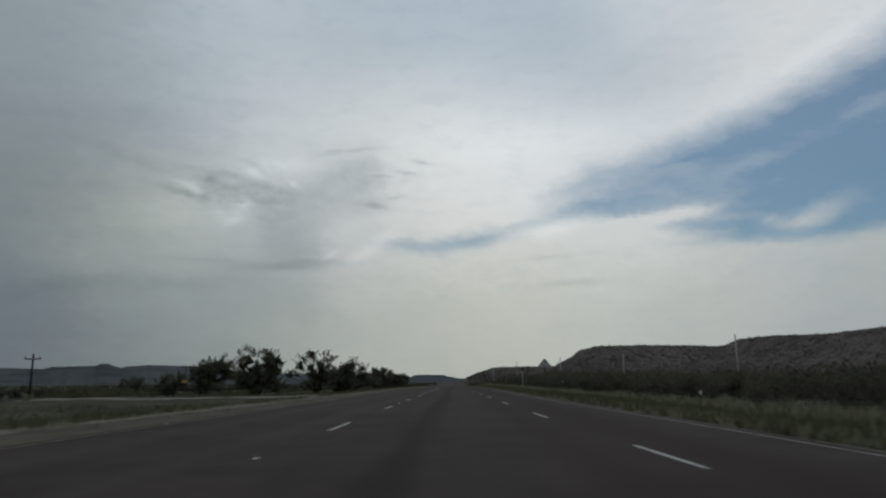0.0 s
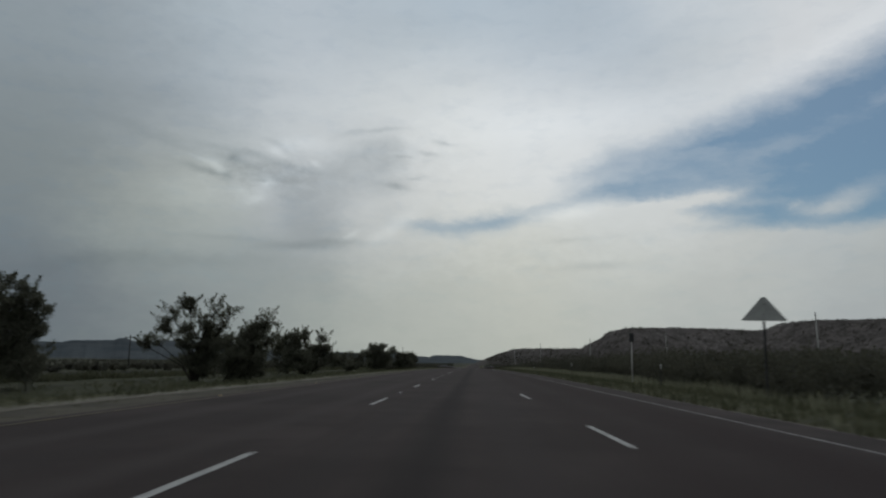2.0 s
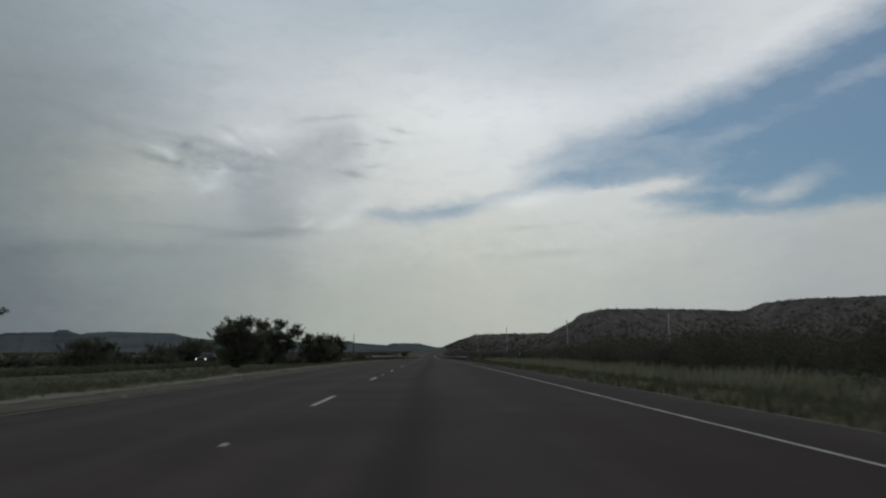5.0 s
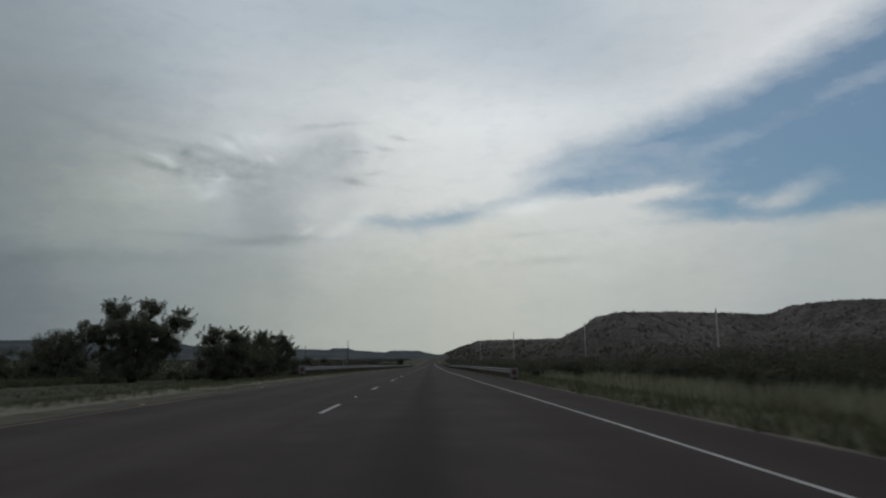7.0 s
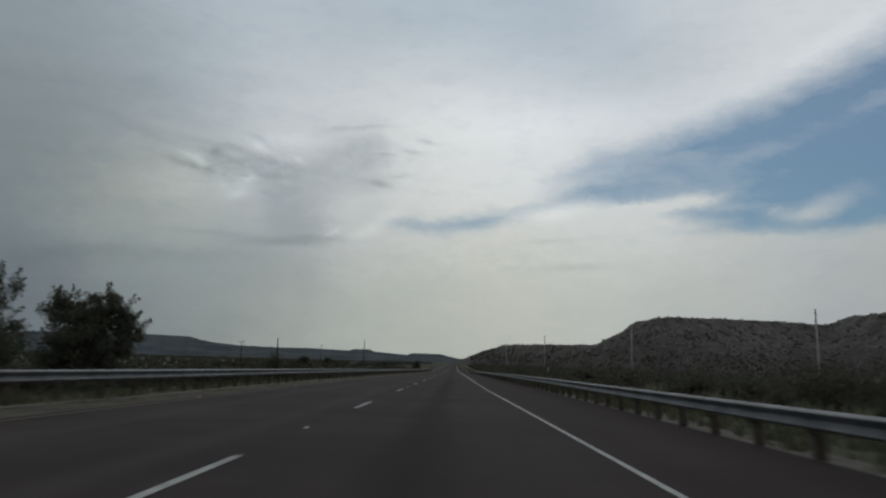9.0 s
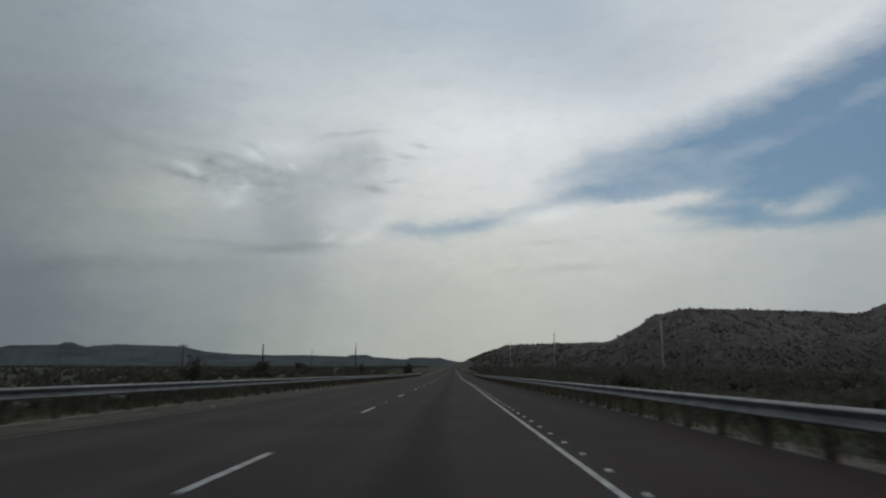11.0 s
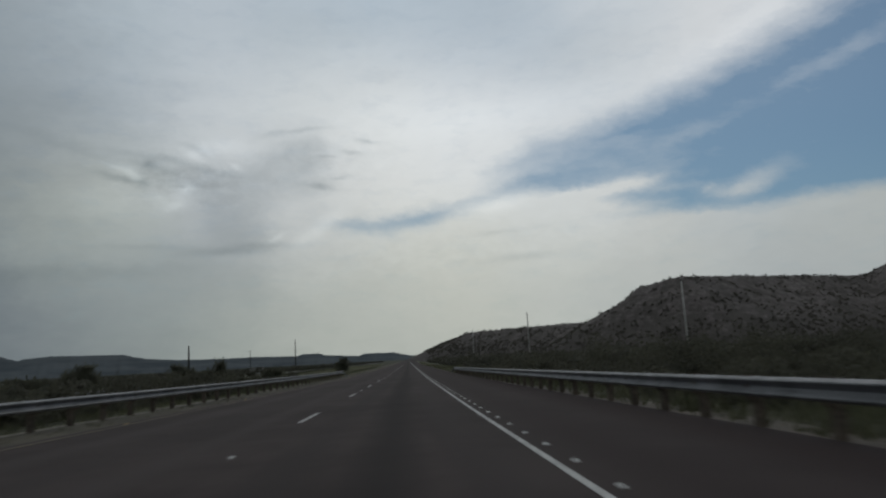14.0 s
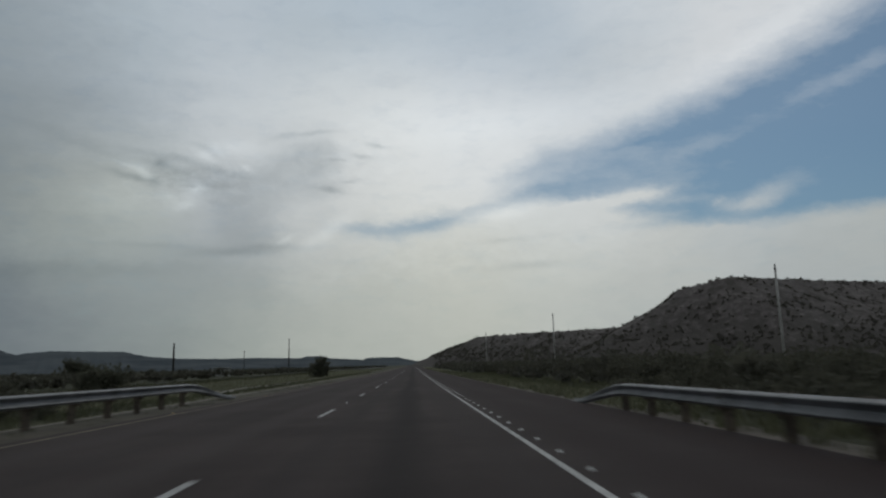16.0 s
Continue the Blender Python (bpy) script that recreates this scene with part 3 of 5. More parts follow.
tagged(new("gravel_margin", strip("gravel_margin", wobble(lambda y: x_left(y) - np.interp(y, [240, 275, 495, 520], [1.0, 0.4, 0.4, 1.0]) - 1.3 * np.exp(-((y - 50) / 20) ** 2) - 1.0 * np.exp(-((y - 232) / 24) ** 2), 22, 0.42), wobble(lambda y: x_left(y) + 0.1, 23, 0.2), GRAVEL, -0.006, np.arange(-60, 640, 1.5))), "pale gravel margin between shoulder and grass", "gravel", kind="structure")
tagged(new("gravel_margin", strip("gravel_margin", wobble(lambda y: x_pave(y) - 0.05, 24, 0.08), wobble(lambda y: x_pave(y) + np.interp(y, [246, 258, 494, 506], [0.3, 1.0, 1.0, 0.3]), 25, 0.14), VERGE_DIRT, -0.02, np.arange(-60, 640, 1.5))), "thin gravelly edge between asphalt and grass", "gravel", kind="structure")
tagged(new("gravel_margin", strip("gravel_margin", wobble(lambda y: x_pave(y) + 0.15, 26, 0.1), wobble(lambda y: x_pave(y) + 1.3, 27, 0.3), GRAVEL, -0.015, np.arange(498, 900, 1.5))), "pale gravel edge between asphalt and grass", "gravel", kind="structure")
part("edge_line", strip("edge_line", lambda y: x_edge(y) - 0.05, lambda y: x_edge(y) + 0.05, PAINT_WORN, 0.004, cuts=1, y=ROAD_Y[ROAD_Y <= 150]), road, "worn white edge line")
part("edge_line", strip("edge_line", lambda y: x_edge(y) - 0.04, lambda y: x_edge(y) + 0.04, PAINT, 0.004, cuts=1, y=ROAD_Y[ROAD_Y >= 150]), road, "white edge line")
part("yellow_line", strip("yellow_line", lambda y: x_yellow(y) - 0.05, lambda y: x_yellow(y) + 0.05, YELLOW, 0.004, cuts=1), road, "worn yellow median line")

# ---------------------------------------------------------------- the hills


def inside_distance(x, y, poly):
    """Signed distance to a polygon, positive inside."""
    best = np.full(x.shape, 1e9)
    inside = np.zeros(x.shape, bool)
    for (x1, y1), (x2, y2) in zip(poly, poly[1:] + poly[:1]):
        dx, dy = x2 - x1, y2 - y1
        t = np.clip(((x - x1) * dx + (y - y1) * dy) / (dx * dx + dy * dy), 0, 1)
        best = np.minimum(best, np.hypot(x - x1 - t * dx, y - y1 - t * dy))
        crosses = ((y1 > y) != (y2 > y)) & (x < (x2 - x1) * (y - y1) / (y2 - y1 + 1e-9) + x1)
        inside ^= crosses
    return np.where(inside, best, -best)


MESA = [(143, 858), (166, 846), (236, 896), (341, 935), (351, 880), (425, 839), (464, 751), (500, 550), (540, 250), (560, -100), (1100, -100), (1100, 1500), (260, 1300), (190, 1000)]
RIDGE = [(22, 1511), (58, 1111), (95, 1020), (135, 948), (260, 930), (420, 1000), (420, 1800), (60, 1800)]


def z_mesa(x, y):
    wander = 7.0 * waves(x, y, 31, 70.0) + 3.0 * waves(x, y, 32, 22.0, 3)
    d1 = inside_distance(x, y, MESA)
    top = np.interp(x, [137, 166, 236, 340, 353, 372, 425, 464, 500, 700], [32.8, 39.8, 42.7, 42.6, 50.1, 51.5, 51.5, 56, 50, 53])
    top = top - np.maximum(top - 42.6, 0) * smooth_step(y, 935, 965) * smooth_step(x, 520, 440)
    rough = wander * smooth_step(-d1, 0, 30)
    out = np.maximum(-d1 + rough * 0.7, 0)
    fall = np.where(out < 5, out * 0.75, 3.75 + (out - 5) * 0.52)
    body1 = top - fall - 0.02 * np.maximum(d1, 0) + 0.5 * waves(x, y, 35, 16.0, 3)
    d2 = inside_distance(x, y, RIDGE)
    top2 = np.interp(y, [900, 945, 1111, 1300, 1511, 1800], [18.5, 19.3, 20.9, 15.5, 8, 6])
    out2 = np.maximum(-d2 + wander * 0.6 * smooth_step(-d2, 0, 25), 0)
    body2 = top2 - np.where(out2 < 4, out2 * 0.6, 2.4 + (out2 - 4) * 0.42) - 0.02 * np.maximum(d2, 0) + 0.4 * waves(x, y, 36, 16.0, 3)
    return np.maximum(np.maximum(body1, body2), -14.0)


hill_x = np.concatenate([np.arange(-40, 560, 5.0), np.arange(560, 1100, 30.0)])
hill_y = np.concatenate([np.arange(100, 640, 12.0), np.arange(640, 1180, 5.0), np.arange(1180, 1820, 16.0)])
tagged(new("mesa", sheet("mesa", hill_x, hill_y, z_mesa, ROCK)), "dark scrub-covered flat-topped rocky hill", "hill", kind="structure")


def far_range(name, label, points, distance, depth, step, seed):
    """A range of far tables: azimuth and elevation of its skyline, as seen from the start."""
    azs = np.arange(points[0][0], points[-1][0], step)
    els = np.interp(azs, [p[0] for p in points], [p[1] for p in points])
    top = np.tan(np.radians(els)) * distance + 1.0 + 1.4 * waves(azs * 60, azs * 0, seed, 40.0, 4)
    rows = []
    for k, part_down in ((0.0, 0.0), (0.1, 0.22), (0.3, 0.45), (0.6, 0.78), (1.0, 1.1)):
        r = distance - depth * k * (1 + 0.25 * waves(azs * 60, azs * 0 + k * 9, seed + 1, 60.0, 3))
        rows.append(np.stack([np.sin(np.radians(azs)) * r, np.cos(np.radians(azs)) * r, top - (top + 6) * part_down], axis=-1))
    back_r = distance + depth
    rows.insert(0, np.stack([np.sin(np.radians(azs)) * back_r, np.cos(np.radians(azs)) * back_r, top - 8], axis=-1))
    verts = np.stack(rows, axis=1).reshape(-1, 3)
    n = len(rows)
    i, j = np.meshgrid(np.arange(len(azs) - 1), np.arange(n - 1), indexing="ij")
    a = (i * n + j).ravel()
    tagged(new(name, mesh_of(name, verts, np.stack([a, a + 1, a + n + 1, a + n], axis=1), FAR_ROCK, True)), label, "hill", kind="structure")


# far ranges; their haze is only the tint of FAR_ROCK
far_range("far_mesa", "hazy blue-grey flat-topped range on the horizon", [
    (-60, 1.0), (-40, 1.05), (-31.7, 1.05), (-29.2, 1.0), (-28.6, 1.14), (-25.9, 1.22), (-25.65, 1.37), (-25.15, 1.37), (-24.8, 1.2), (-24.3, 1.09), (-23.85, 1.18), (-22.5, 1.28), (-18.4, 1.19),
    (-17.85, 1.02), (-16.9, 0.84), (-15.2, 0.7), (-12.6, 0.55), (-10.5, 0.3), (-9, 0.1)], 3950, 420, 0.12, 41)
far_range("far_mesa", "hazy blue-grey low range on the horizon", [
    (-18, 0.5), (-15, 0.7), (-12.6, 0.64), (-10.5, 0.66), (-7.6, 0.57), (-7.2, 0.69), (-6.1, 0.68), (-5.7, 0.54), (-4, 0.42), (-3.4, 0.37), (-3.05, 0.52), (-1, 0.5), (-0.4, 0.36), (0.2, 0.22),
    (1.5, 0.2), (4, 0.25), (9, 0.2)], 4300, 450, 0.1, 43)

# ---------------------------------------------------------------- the other carriageway across the median
OTHER = np.arange(-60, 1500, 10.0)


def z_other(y):
    return float(max(z_at(-31.5, y), z_at(-36, y), z_at(-40.5, y))) + 0.12


def other_road():
    verts, faces = [], []
    for i, y in enumerate(OTHER):
        z = z_other(y)
        for x, dz in ((-43.5, -1.6), (-41, 0), (-31, 0), (-28.5, -1.6)):
            verts.append((x, y, z + dz))
        if i:
            faces += [(4 * i - 4 + k, 4 * i - 3 + k, 4 * i + 1 + k, 4 * i + k) for k in range(3)]
    return mesh_of("far_road", verts, faces, ASPHALT_OLD)


tagged(new("far_road", other_road()), "pale grey asphalt carriageway across the median", "road", kind="structure")

# ---------------------------------------------------------------- a dirt crossover through the median


def track_middle(x):
    return np.interp(x, [-31, -20, -9, -7.5], [54.0, 55.8, 58.0, 58.3])


def dirt_track():
    x = np.arange(-30.8, -7.2, 0.6)
    half = 2.2 + 0.45 * waves(x, x * 0, 71, 5.0, 3) + 1.5 * smooth_step(x, -10.5, -7.4)
    rows = []
    for k in np.linspace(-1, 1, 9):
        y = track_middle(x) + k * half
        rows.append(np.stack([x, y, z_ground(x, y) + 0.08 - 0.05 * abs(k) ** 3], axis=-1))
    verts = np.stack(rows, axis=1).reshape(-1, 3)
    i, j = np.meshgrid(np.arange(len(x) - 1), np.arange(8), indexing="ij")
    a = (i * 9 + j).ravel()
    return mesh_of("dirt_track", verts, np.stack([a, a + 9, a + 10, a + 1], axis=1), DIRT, True)


tagged(new("dirt_track", dirt_track()), "pale gravel crossover track through the grassy median", "track", kind="structure")

def gravel_line(middle, half, y0, y1):
    """A thin pale line of gravel that lies on the open ground."""
    y = np.arange(y0, y1, 1.5)
    rows = []
    for k in (-1, 0, 1):
        x = middle(y) + k * (half + 0.12 * waves(y, y * 0, 74 + k, 6.0, 3))
        rows.append(np.stack([x, y, z_ground(x, y) + 0.2 - 0.12 * abs(k)], axis=-1))
    verts = np.stack(rows, axis=1).reshape(-1, 3)
    i, j = np.meshgrid(np.arange(len(y) - 1), np.arange(2), indexing="ij")
    a = (i * 3 + j).ravel()
    return mesh_of("gravel_margin", verts, np.stack([a, a + 1, a + 4, a + 3], axis=1), DIRT)


tagged(new("gravel_margin", gravel_line(lambda y: np.interp(y, [512, 525, 556, 626, 700], [-8.2, -9.5, -9.7, -12.6, -12.9]), 0.5, 512, 700)), "thin pale gravel line across the median grass", "gravel", kind="structure")

# ---------------------------------------------------------------- guard rails
W_BEAM = [(out, up * 0.86) for out, up in ((0.0, 0.155), (0.035, 0.148), (0.08, 0.115), (0.083, 0.095), (0.02, 0.03), (0.005, 0.0), (0.02, -0.03), (0.083, -0.095), (0.08, -0.115), (0.035, -0.148), (0.0, -0.155))]


def rail_beam(line, base, y0, y1, facing, turned_down):
    """A folded beam along a plan line; at its last length it may twist down into the soil."""
    y = np.concatenate([np.arange(y0, y1 - 8, 1.905), np.linspace(y1 - 8, y1, 14)])
    n = len(W_BEAM)
    verts, faces = [], []
    for i, yy in enumerate(y):
        k = float(smooth_step(yy, y1 - 6.0, y1)) if turned_down else 0.0
        xx, zz = float(line(yy)), float(base(yy)) + 0.58 * (1 - k) + 0.06 * k
        twist = k * radians(70)
        for skin in (0.0, -0.012):
            for out, up in W_BEAM:
                o, u = (out + skin) * math.cos(twist) - up * math.sin(twist), up * math.cos(twist) + (out + skin) * math.sin(twist)
                verts.append((xx + facing * (o + 0.12), yy, zz + u))
        if i:
            a, b = (i - 1) * 2 * n, i * 2 * n
            for s in (0, n):
                faces += [(a + s + q, a + s + q + 1, b + s + q + 1, b + s + q) for q in range(n - 1)]
            for q in (0, n - 1):
                faces.append((a + q, b + q, b + n + q, a + n + q))
    faces.append(tuple(range(n)) + tuple(range(2 * n - 1, n - 1, -1)))
    return mesh_of("beam", verts, faces, ZINC)


def guard_rail(label, line, base, y0, y1, facing, turned_down=True, head=True, spacing=1.905):
    rail = thing("guard_rail", label, "guard rail", "steel guard rails")
    part("beam", rail_beam(line, base, y0, y1, facing, turned_down), rail, "galvanised steel W-shaped beam")
    post = from_bm("post", box_bm(0.12, 0.18, 1.02, 0.012), POST_WOOD)
    block = from_bm("spacer_block", box_bm(0.1, 0.14, 0.34, 0.01), POST_WOOD)
    r = np.random.default_rng(int(y0) + 5)
    for y in np.arange(y0 + 0.4, y1 - 4.2, spacing):
        x, z = float(line(y)), float(base(y))
        p = part("post", post, rail, at=(x - facing * 0.02, y, z + 0.2), turn=(r.uniform(-0.02, 0.02), r.uniform(-0.02, 0.02), 0))
        part("spacer_block", block, p, at=(facing * 0.1, 0, 0.36))
    # laps where one length of beam is bolted over the next
    bolt = mesh_of("bolt", *tube([(0, 0, 0), (facing * 0.014, 0, 0)], [0.016, 0.014], 6), BLACK_METAL)
    for y in np.arange(y0 + 3.81, y1 - 10, 7.62):
        x, z = float(line(y)), float(base(y)) + 0.58
        slope = float(base(y + 0.16) - base(y - 0.16)) / 0.32
        verts, faces = [], []
        for i, yy in enumerate((y - 0.16, y + 0.16)):
            verts += [(float(line(yy)) + facing * (0.128 + out), yy, z + slope * (yy - y) + up * 1.02) for out, up in W_BEAM]
            verts += [(float(line(yy)) + facing * (0.118 + out), yy, z + slope * (yy - y) + up * 1.02) for out, up in W_BEAM]
        n, m = len(W_BEAM), 2 * len(W_BEAM)
        faces = [(q, q + 1, m + q + 1, m + q) for q in range(n - 1)] + [(q, q + 1, n + q + 1, n + q) for q in range(n - 1)] + [(m + q, m + q + 1, m + n + q + 1, m + n + q) for q in range(n - 1)]
        lap = part("lap_joint", mesh_of("lap_joint", verts, faces, ZINC), rail)
        for dy, up in ((-0.1, 0.06), (0.1, 0.06), (-0.1, -0.06), (0.1, -0.06)):
            part("bolt", bolt, lap, at=(x + facing * 0.185, y + dy, z + up))
    if head:
        x, z = float(line(y0)), float(base(y0))
        bm = box_bm(0.46, 0.12, 0.56, 0.02, (0, 0, 0))
        box_bm(0.2, 0.5, 0.3, 0.02, (0, 0.28, 0), bm)
        plate = part("end_terminal", from_bm("end_terminal", bm, ZINC), rail, "pale steel impact head at the rail's start", at=(x + facing * 0.14, y0 - 0.25, z + 0.52))
        part("marker_panel", from_bm("marker_panel", box_bm(0.27, 0.012, 0.32, 0.004), RED_FACE), plate, "faded dark red marker panel", at=(0, -0.068, 0))
        part("foot", from_bm("foot", box_bm(0.16, 0.16, 0.5, 0.01), BLACK_METAL), rail, at=(x + facing * 0.1, y0 - 0.1, z + 0.08))
    return rail


def right_line(y):
    return np.interp(y, [245, 255, 280, 500], [7.3, 7.2, 6.95, 6.95])


def left_line(y):
    return np.interp(y, [260, 264, 290, 420, 470, 510], [-7.5, -7.35, -6.75, -6.55, -5.7, -5.3])


guard_rail("grey galvanised guard rail on short wooden posts beside the asphalt", right_line, lambda y: z_road(y) + z_cross(7.0) + np.interp(y, [255, 330, 440, 490], [-0.095, -0.035, -0.035, -0.09]), 253.4, 497.0, -1)
guard_rail("grey galvanised guard rail on short wooden posts beside the median", left_line, lambda y: z_road(y) - 0.05, 262.5, 505.0, 1)
guard_rail("distant pale guard rail along the other carriageway", lambda y: -30.4 + 0 * np.asarray(y), z_other, 330.0, 520.0, 1, False, False, 3.81)

# ---------------------------------------------------------------- poles


def tall_pole(x, y, top, lean):
    base = z_at(x, y) - 0.3
    pole = thing("transmission_pole", "tall slim pale weathered transmission pole above the brush", "utility pole", "tall poles below the hill", at=(x, y, base))
    h = top - base
    part("shaft", mesh_of("shaft", *tube([(0, 0, 0), (lean * 0.5, 0, h * 0.5), (lean, 0, h)], [0.42, 0.34, 0.24], 12), POLE_PALE, True), pole)
    part("cap", mesh_of("cap", *tube([(lean, 0, h - 1.2), (lean, 0, h + 0.3)], [0.27, 0.2], 12), POLE_DARK, True), pole, "dark pole top")
    for k, side in ((h - 1.5, 1), (h - 3.3, -1), (h - 5.0, 1)):
        verts, faces = tube([(lean, 0, k), (lean + side * 0.7, 0, k + 0.16)], [0.05, 0.045], 6)
        part("insulator", mesh_of("insulator", verts, faces, POLE_DARK), pole)
    return pole


for x, y, top, lean in ((134.9, 351.1, 21.8, -0.7), (114.5, 497.9, 19.4, -0.5), (95.0, 657.4, 21.4, -0.4), (70.6, 832, 21.7, -0.2), (51.6, 976, 18.6, 0)):
    tall_pole(x, y, top, lean)


def wood_pole(x, y, top, arm, label="dark wooden utility pole with a short crossarm in the field", radius=0.17):
    base = z_at(x, y) - 0.2
    pole = thing("utility_pole", label, "utility pole", "wooden poles in the field", at=(x, y, base))
    h = top - base
    part("shaft", mesh_of("shaft", *tube([(0, 0, 0), (0, 0, h * 0.6), (0.05, 0, h)], [radius, radius * 0.85, radius * 0.6], 8), POLE_DARK, True), pole)
    if arm:
        part("crossarm", from_bm("crossarm", box_bm(arm, 0.12, 0.16, 0.01), POLE_DARK), pole, at=(0.05, -0.15, h - 0.7))
        for s in (-0.46, 0, 0.46):
            part("insulator", mesh_of("insulator", *tube([(0, 0, 0), (0, 0, 0.12), (0, 0, 0.3)], [0.05, 0.09, 0.04], 8), POLE_DARK), pole, at=(0.05 + arm * s, -0.15, h - 0.62))
    return pole


wood_pole(-54.5, 99.5, 5.0, 2.2)
wood_pole(-90.8, 256.3, 7.1, 2.8)
wood_pole(-79, 548, 6.2, 2.4)
wood_pole(-200.8, 1113.8, 21.6, 0, "thick dark bare pole standing far off in the field", 0.95)
wood_pole(-94.4, 1057, 21.0, 0, "slim tall bare pole standing far off in the field", 0.5)
wood_pole(-187.4, 1318, 18.8, 5.0, "far wooden utility pole", 0.4)

# ---------------------------------------------------------------- road signs and marker posts


def triangle_sign(x, y):
    base = z_at(x, y)
    sign = thing("road_sign", "upright grey triangular sign seen from its bare back", "road sign", at=(x, y, base))
    top = 3.5 - base
    post = part("post", from_bm("post", box_bm(0.07, 0.07, top + 0.2, 0.008), BLACK_METAL), sign, "dark square steel post", at=(0, 0.045, top / 2 - 0.12))
    bm = bmesh.new()
    pts = [(-0.82, 0), (-0.8, -0.03), (0.8, -0.03), (0.82, 0), (0.1, 0.8), (0.04, 0.84), (-0.04, 0.84), (-0.1, 0.8)]
    face = bm.faces.new([bm.verts.new((px, 0, pz)) for px, pz in pts])
    ext = bmesh.ops.extrude_face_region(bm, geom=[face])
    bmesh.ops.translate(bm, verts=[v for v in ext["geom"] if isinstance(v, bmesh.types.BMVert)], vec=(0, -0.012, 0))
    bmesh.ops.recalc_face_normals(bm, faces=bm.faces[:])
    part("panel", from_bm("panel", bm, SIGN_BACK), sign, "bare grey triangular plate", at=(0, 0, top - 0.84))
    for zz in (0.2, 0.55):
        part("bolt", mesh_of("bolt", *tube([(0, -0.03, 0), (0, -0.012, 0)], [0.02, 0.02], 6), BLACK_METAL), sign, at=(0, 0, top - 0.84 + zz))


triangle_sign(12.9, 86.7)


def box_sign(x, y, top):
    base = z_at(x, y)
    sign = thing("marker_sign", "narrow dark sign box on a slim pale post", "road sign", at=(x, y, base))
    h = top - base
    part("post", mesh_of("post", *tube([(0, 0, -0.3), (0, 0, h)], [0.036, 0.032], 10), POLE_PALE, True), sign)
    part("panel", from_bm("panel", box_bm(0.28, 0.18, 0.52, 0.02), BLACK_METAL), sign, "dark box panel", at=(0, 0, h - 0.15))


box_sign(11.95, 105.2, 2.78)


def marker_post(x, y):
    base = z_at(x, y)
    post = thing("marker_post", "thin dark stake with a small white reflector plate in the verge", "marker post", "white markers along the verge", at=(x, y, base))
    part("stake", mesh_of("stake", *tube([(0, 0, -0.2), (0, 0, 1.3)], [0.022, 0.02], 8), BLACK_METAL), post)
    part("plate", from_bm("plate", box_bm(0.055, 0.016, 0.25, 0.006), WHITE_POST), post, "white plate", at=(0, -0.035, 1.15))


for x, y in ((12.3, 68.3), (11.7, 97.2), (11.1, 127.0), (10.6, 220.5)):
    marker_post(x, y)


def delineator(x, y):
    base = z_at(x, y)
    post = thing("delineator", "small white reflector on a thin stake in the grass", "delineator", at=(x, y, base))
    part("stake", mesh_of("stake", *tube([(0, 0, -0.1), (0, 0, 0.72)], [0.015, 0.012], 6), BLACK_METAL), post)
    part("reflector", from_bm("reflector", box_bm(0.09, 0.02, 0.13, 0.008), WHITE_POST), post, at=(0, -0.02, 0.7))




def yellow_marker(x, y, z):
    base = z_at(x, y)
    post = thing("yellow_sign", "small yellow sign plate on a stake below a tree", "road sign", at=(x, y, base))
    part("stake", mesh_of("stake", *tube([(0, 0, -0.2), (0, 0, z - base)], [0.04, 0.035], 8), POST_WOOD), post)
    part("plate", from_bm("plate", box_bm(0.62, 0.02, 0.3, 0.01), SIGN_YELLOW), post, "yellow plate", at=(0, -0.05, z - base))


yellow_marker(-24.75, 75.0, 1.13)
marker_post(7.75, 311.0)
delineator(10.7, 25.0)
delineator(9.6, 150.0)

# ---------------------------------------------------------------- a dark pickup on the other carriageway


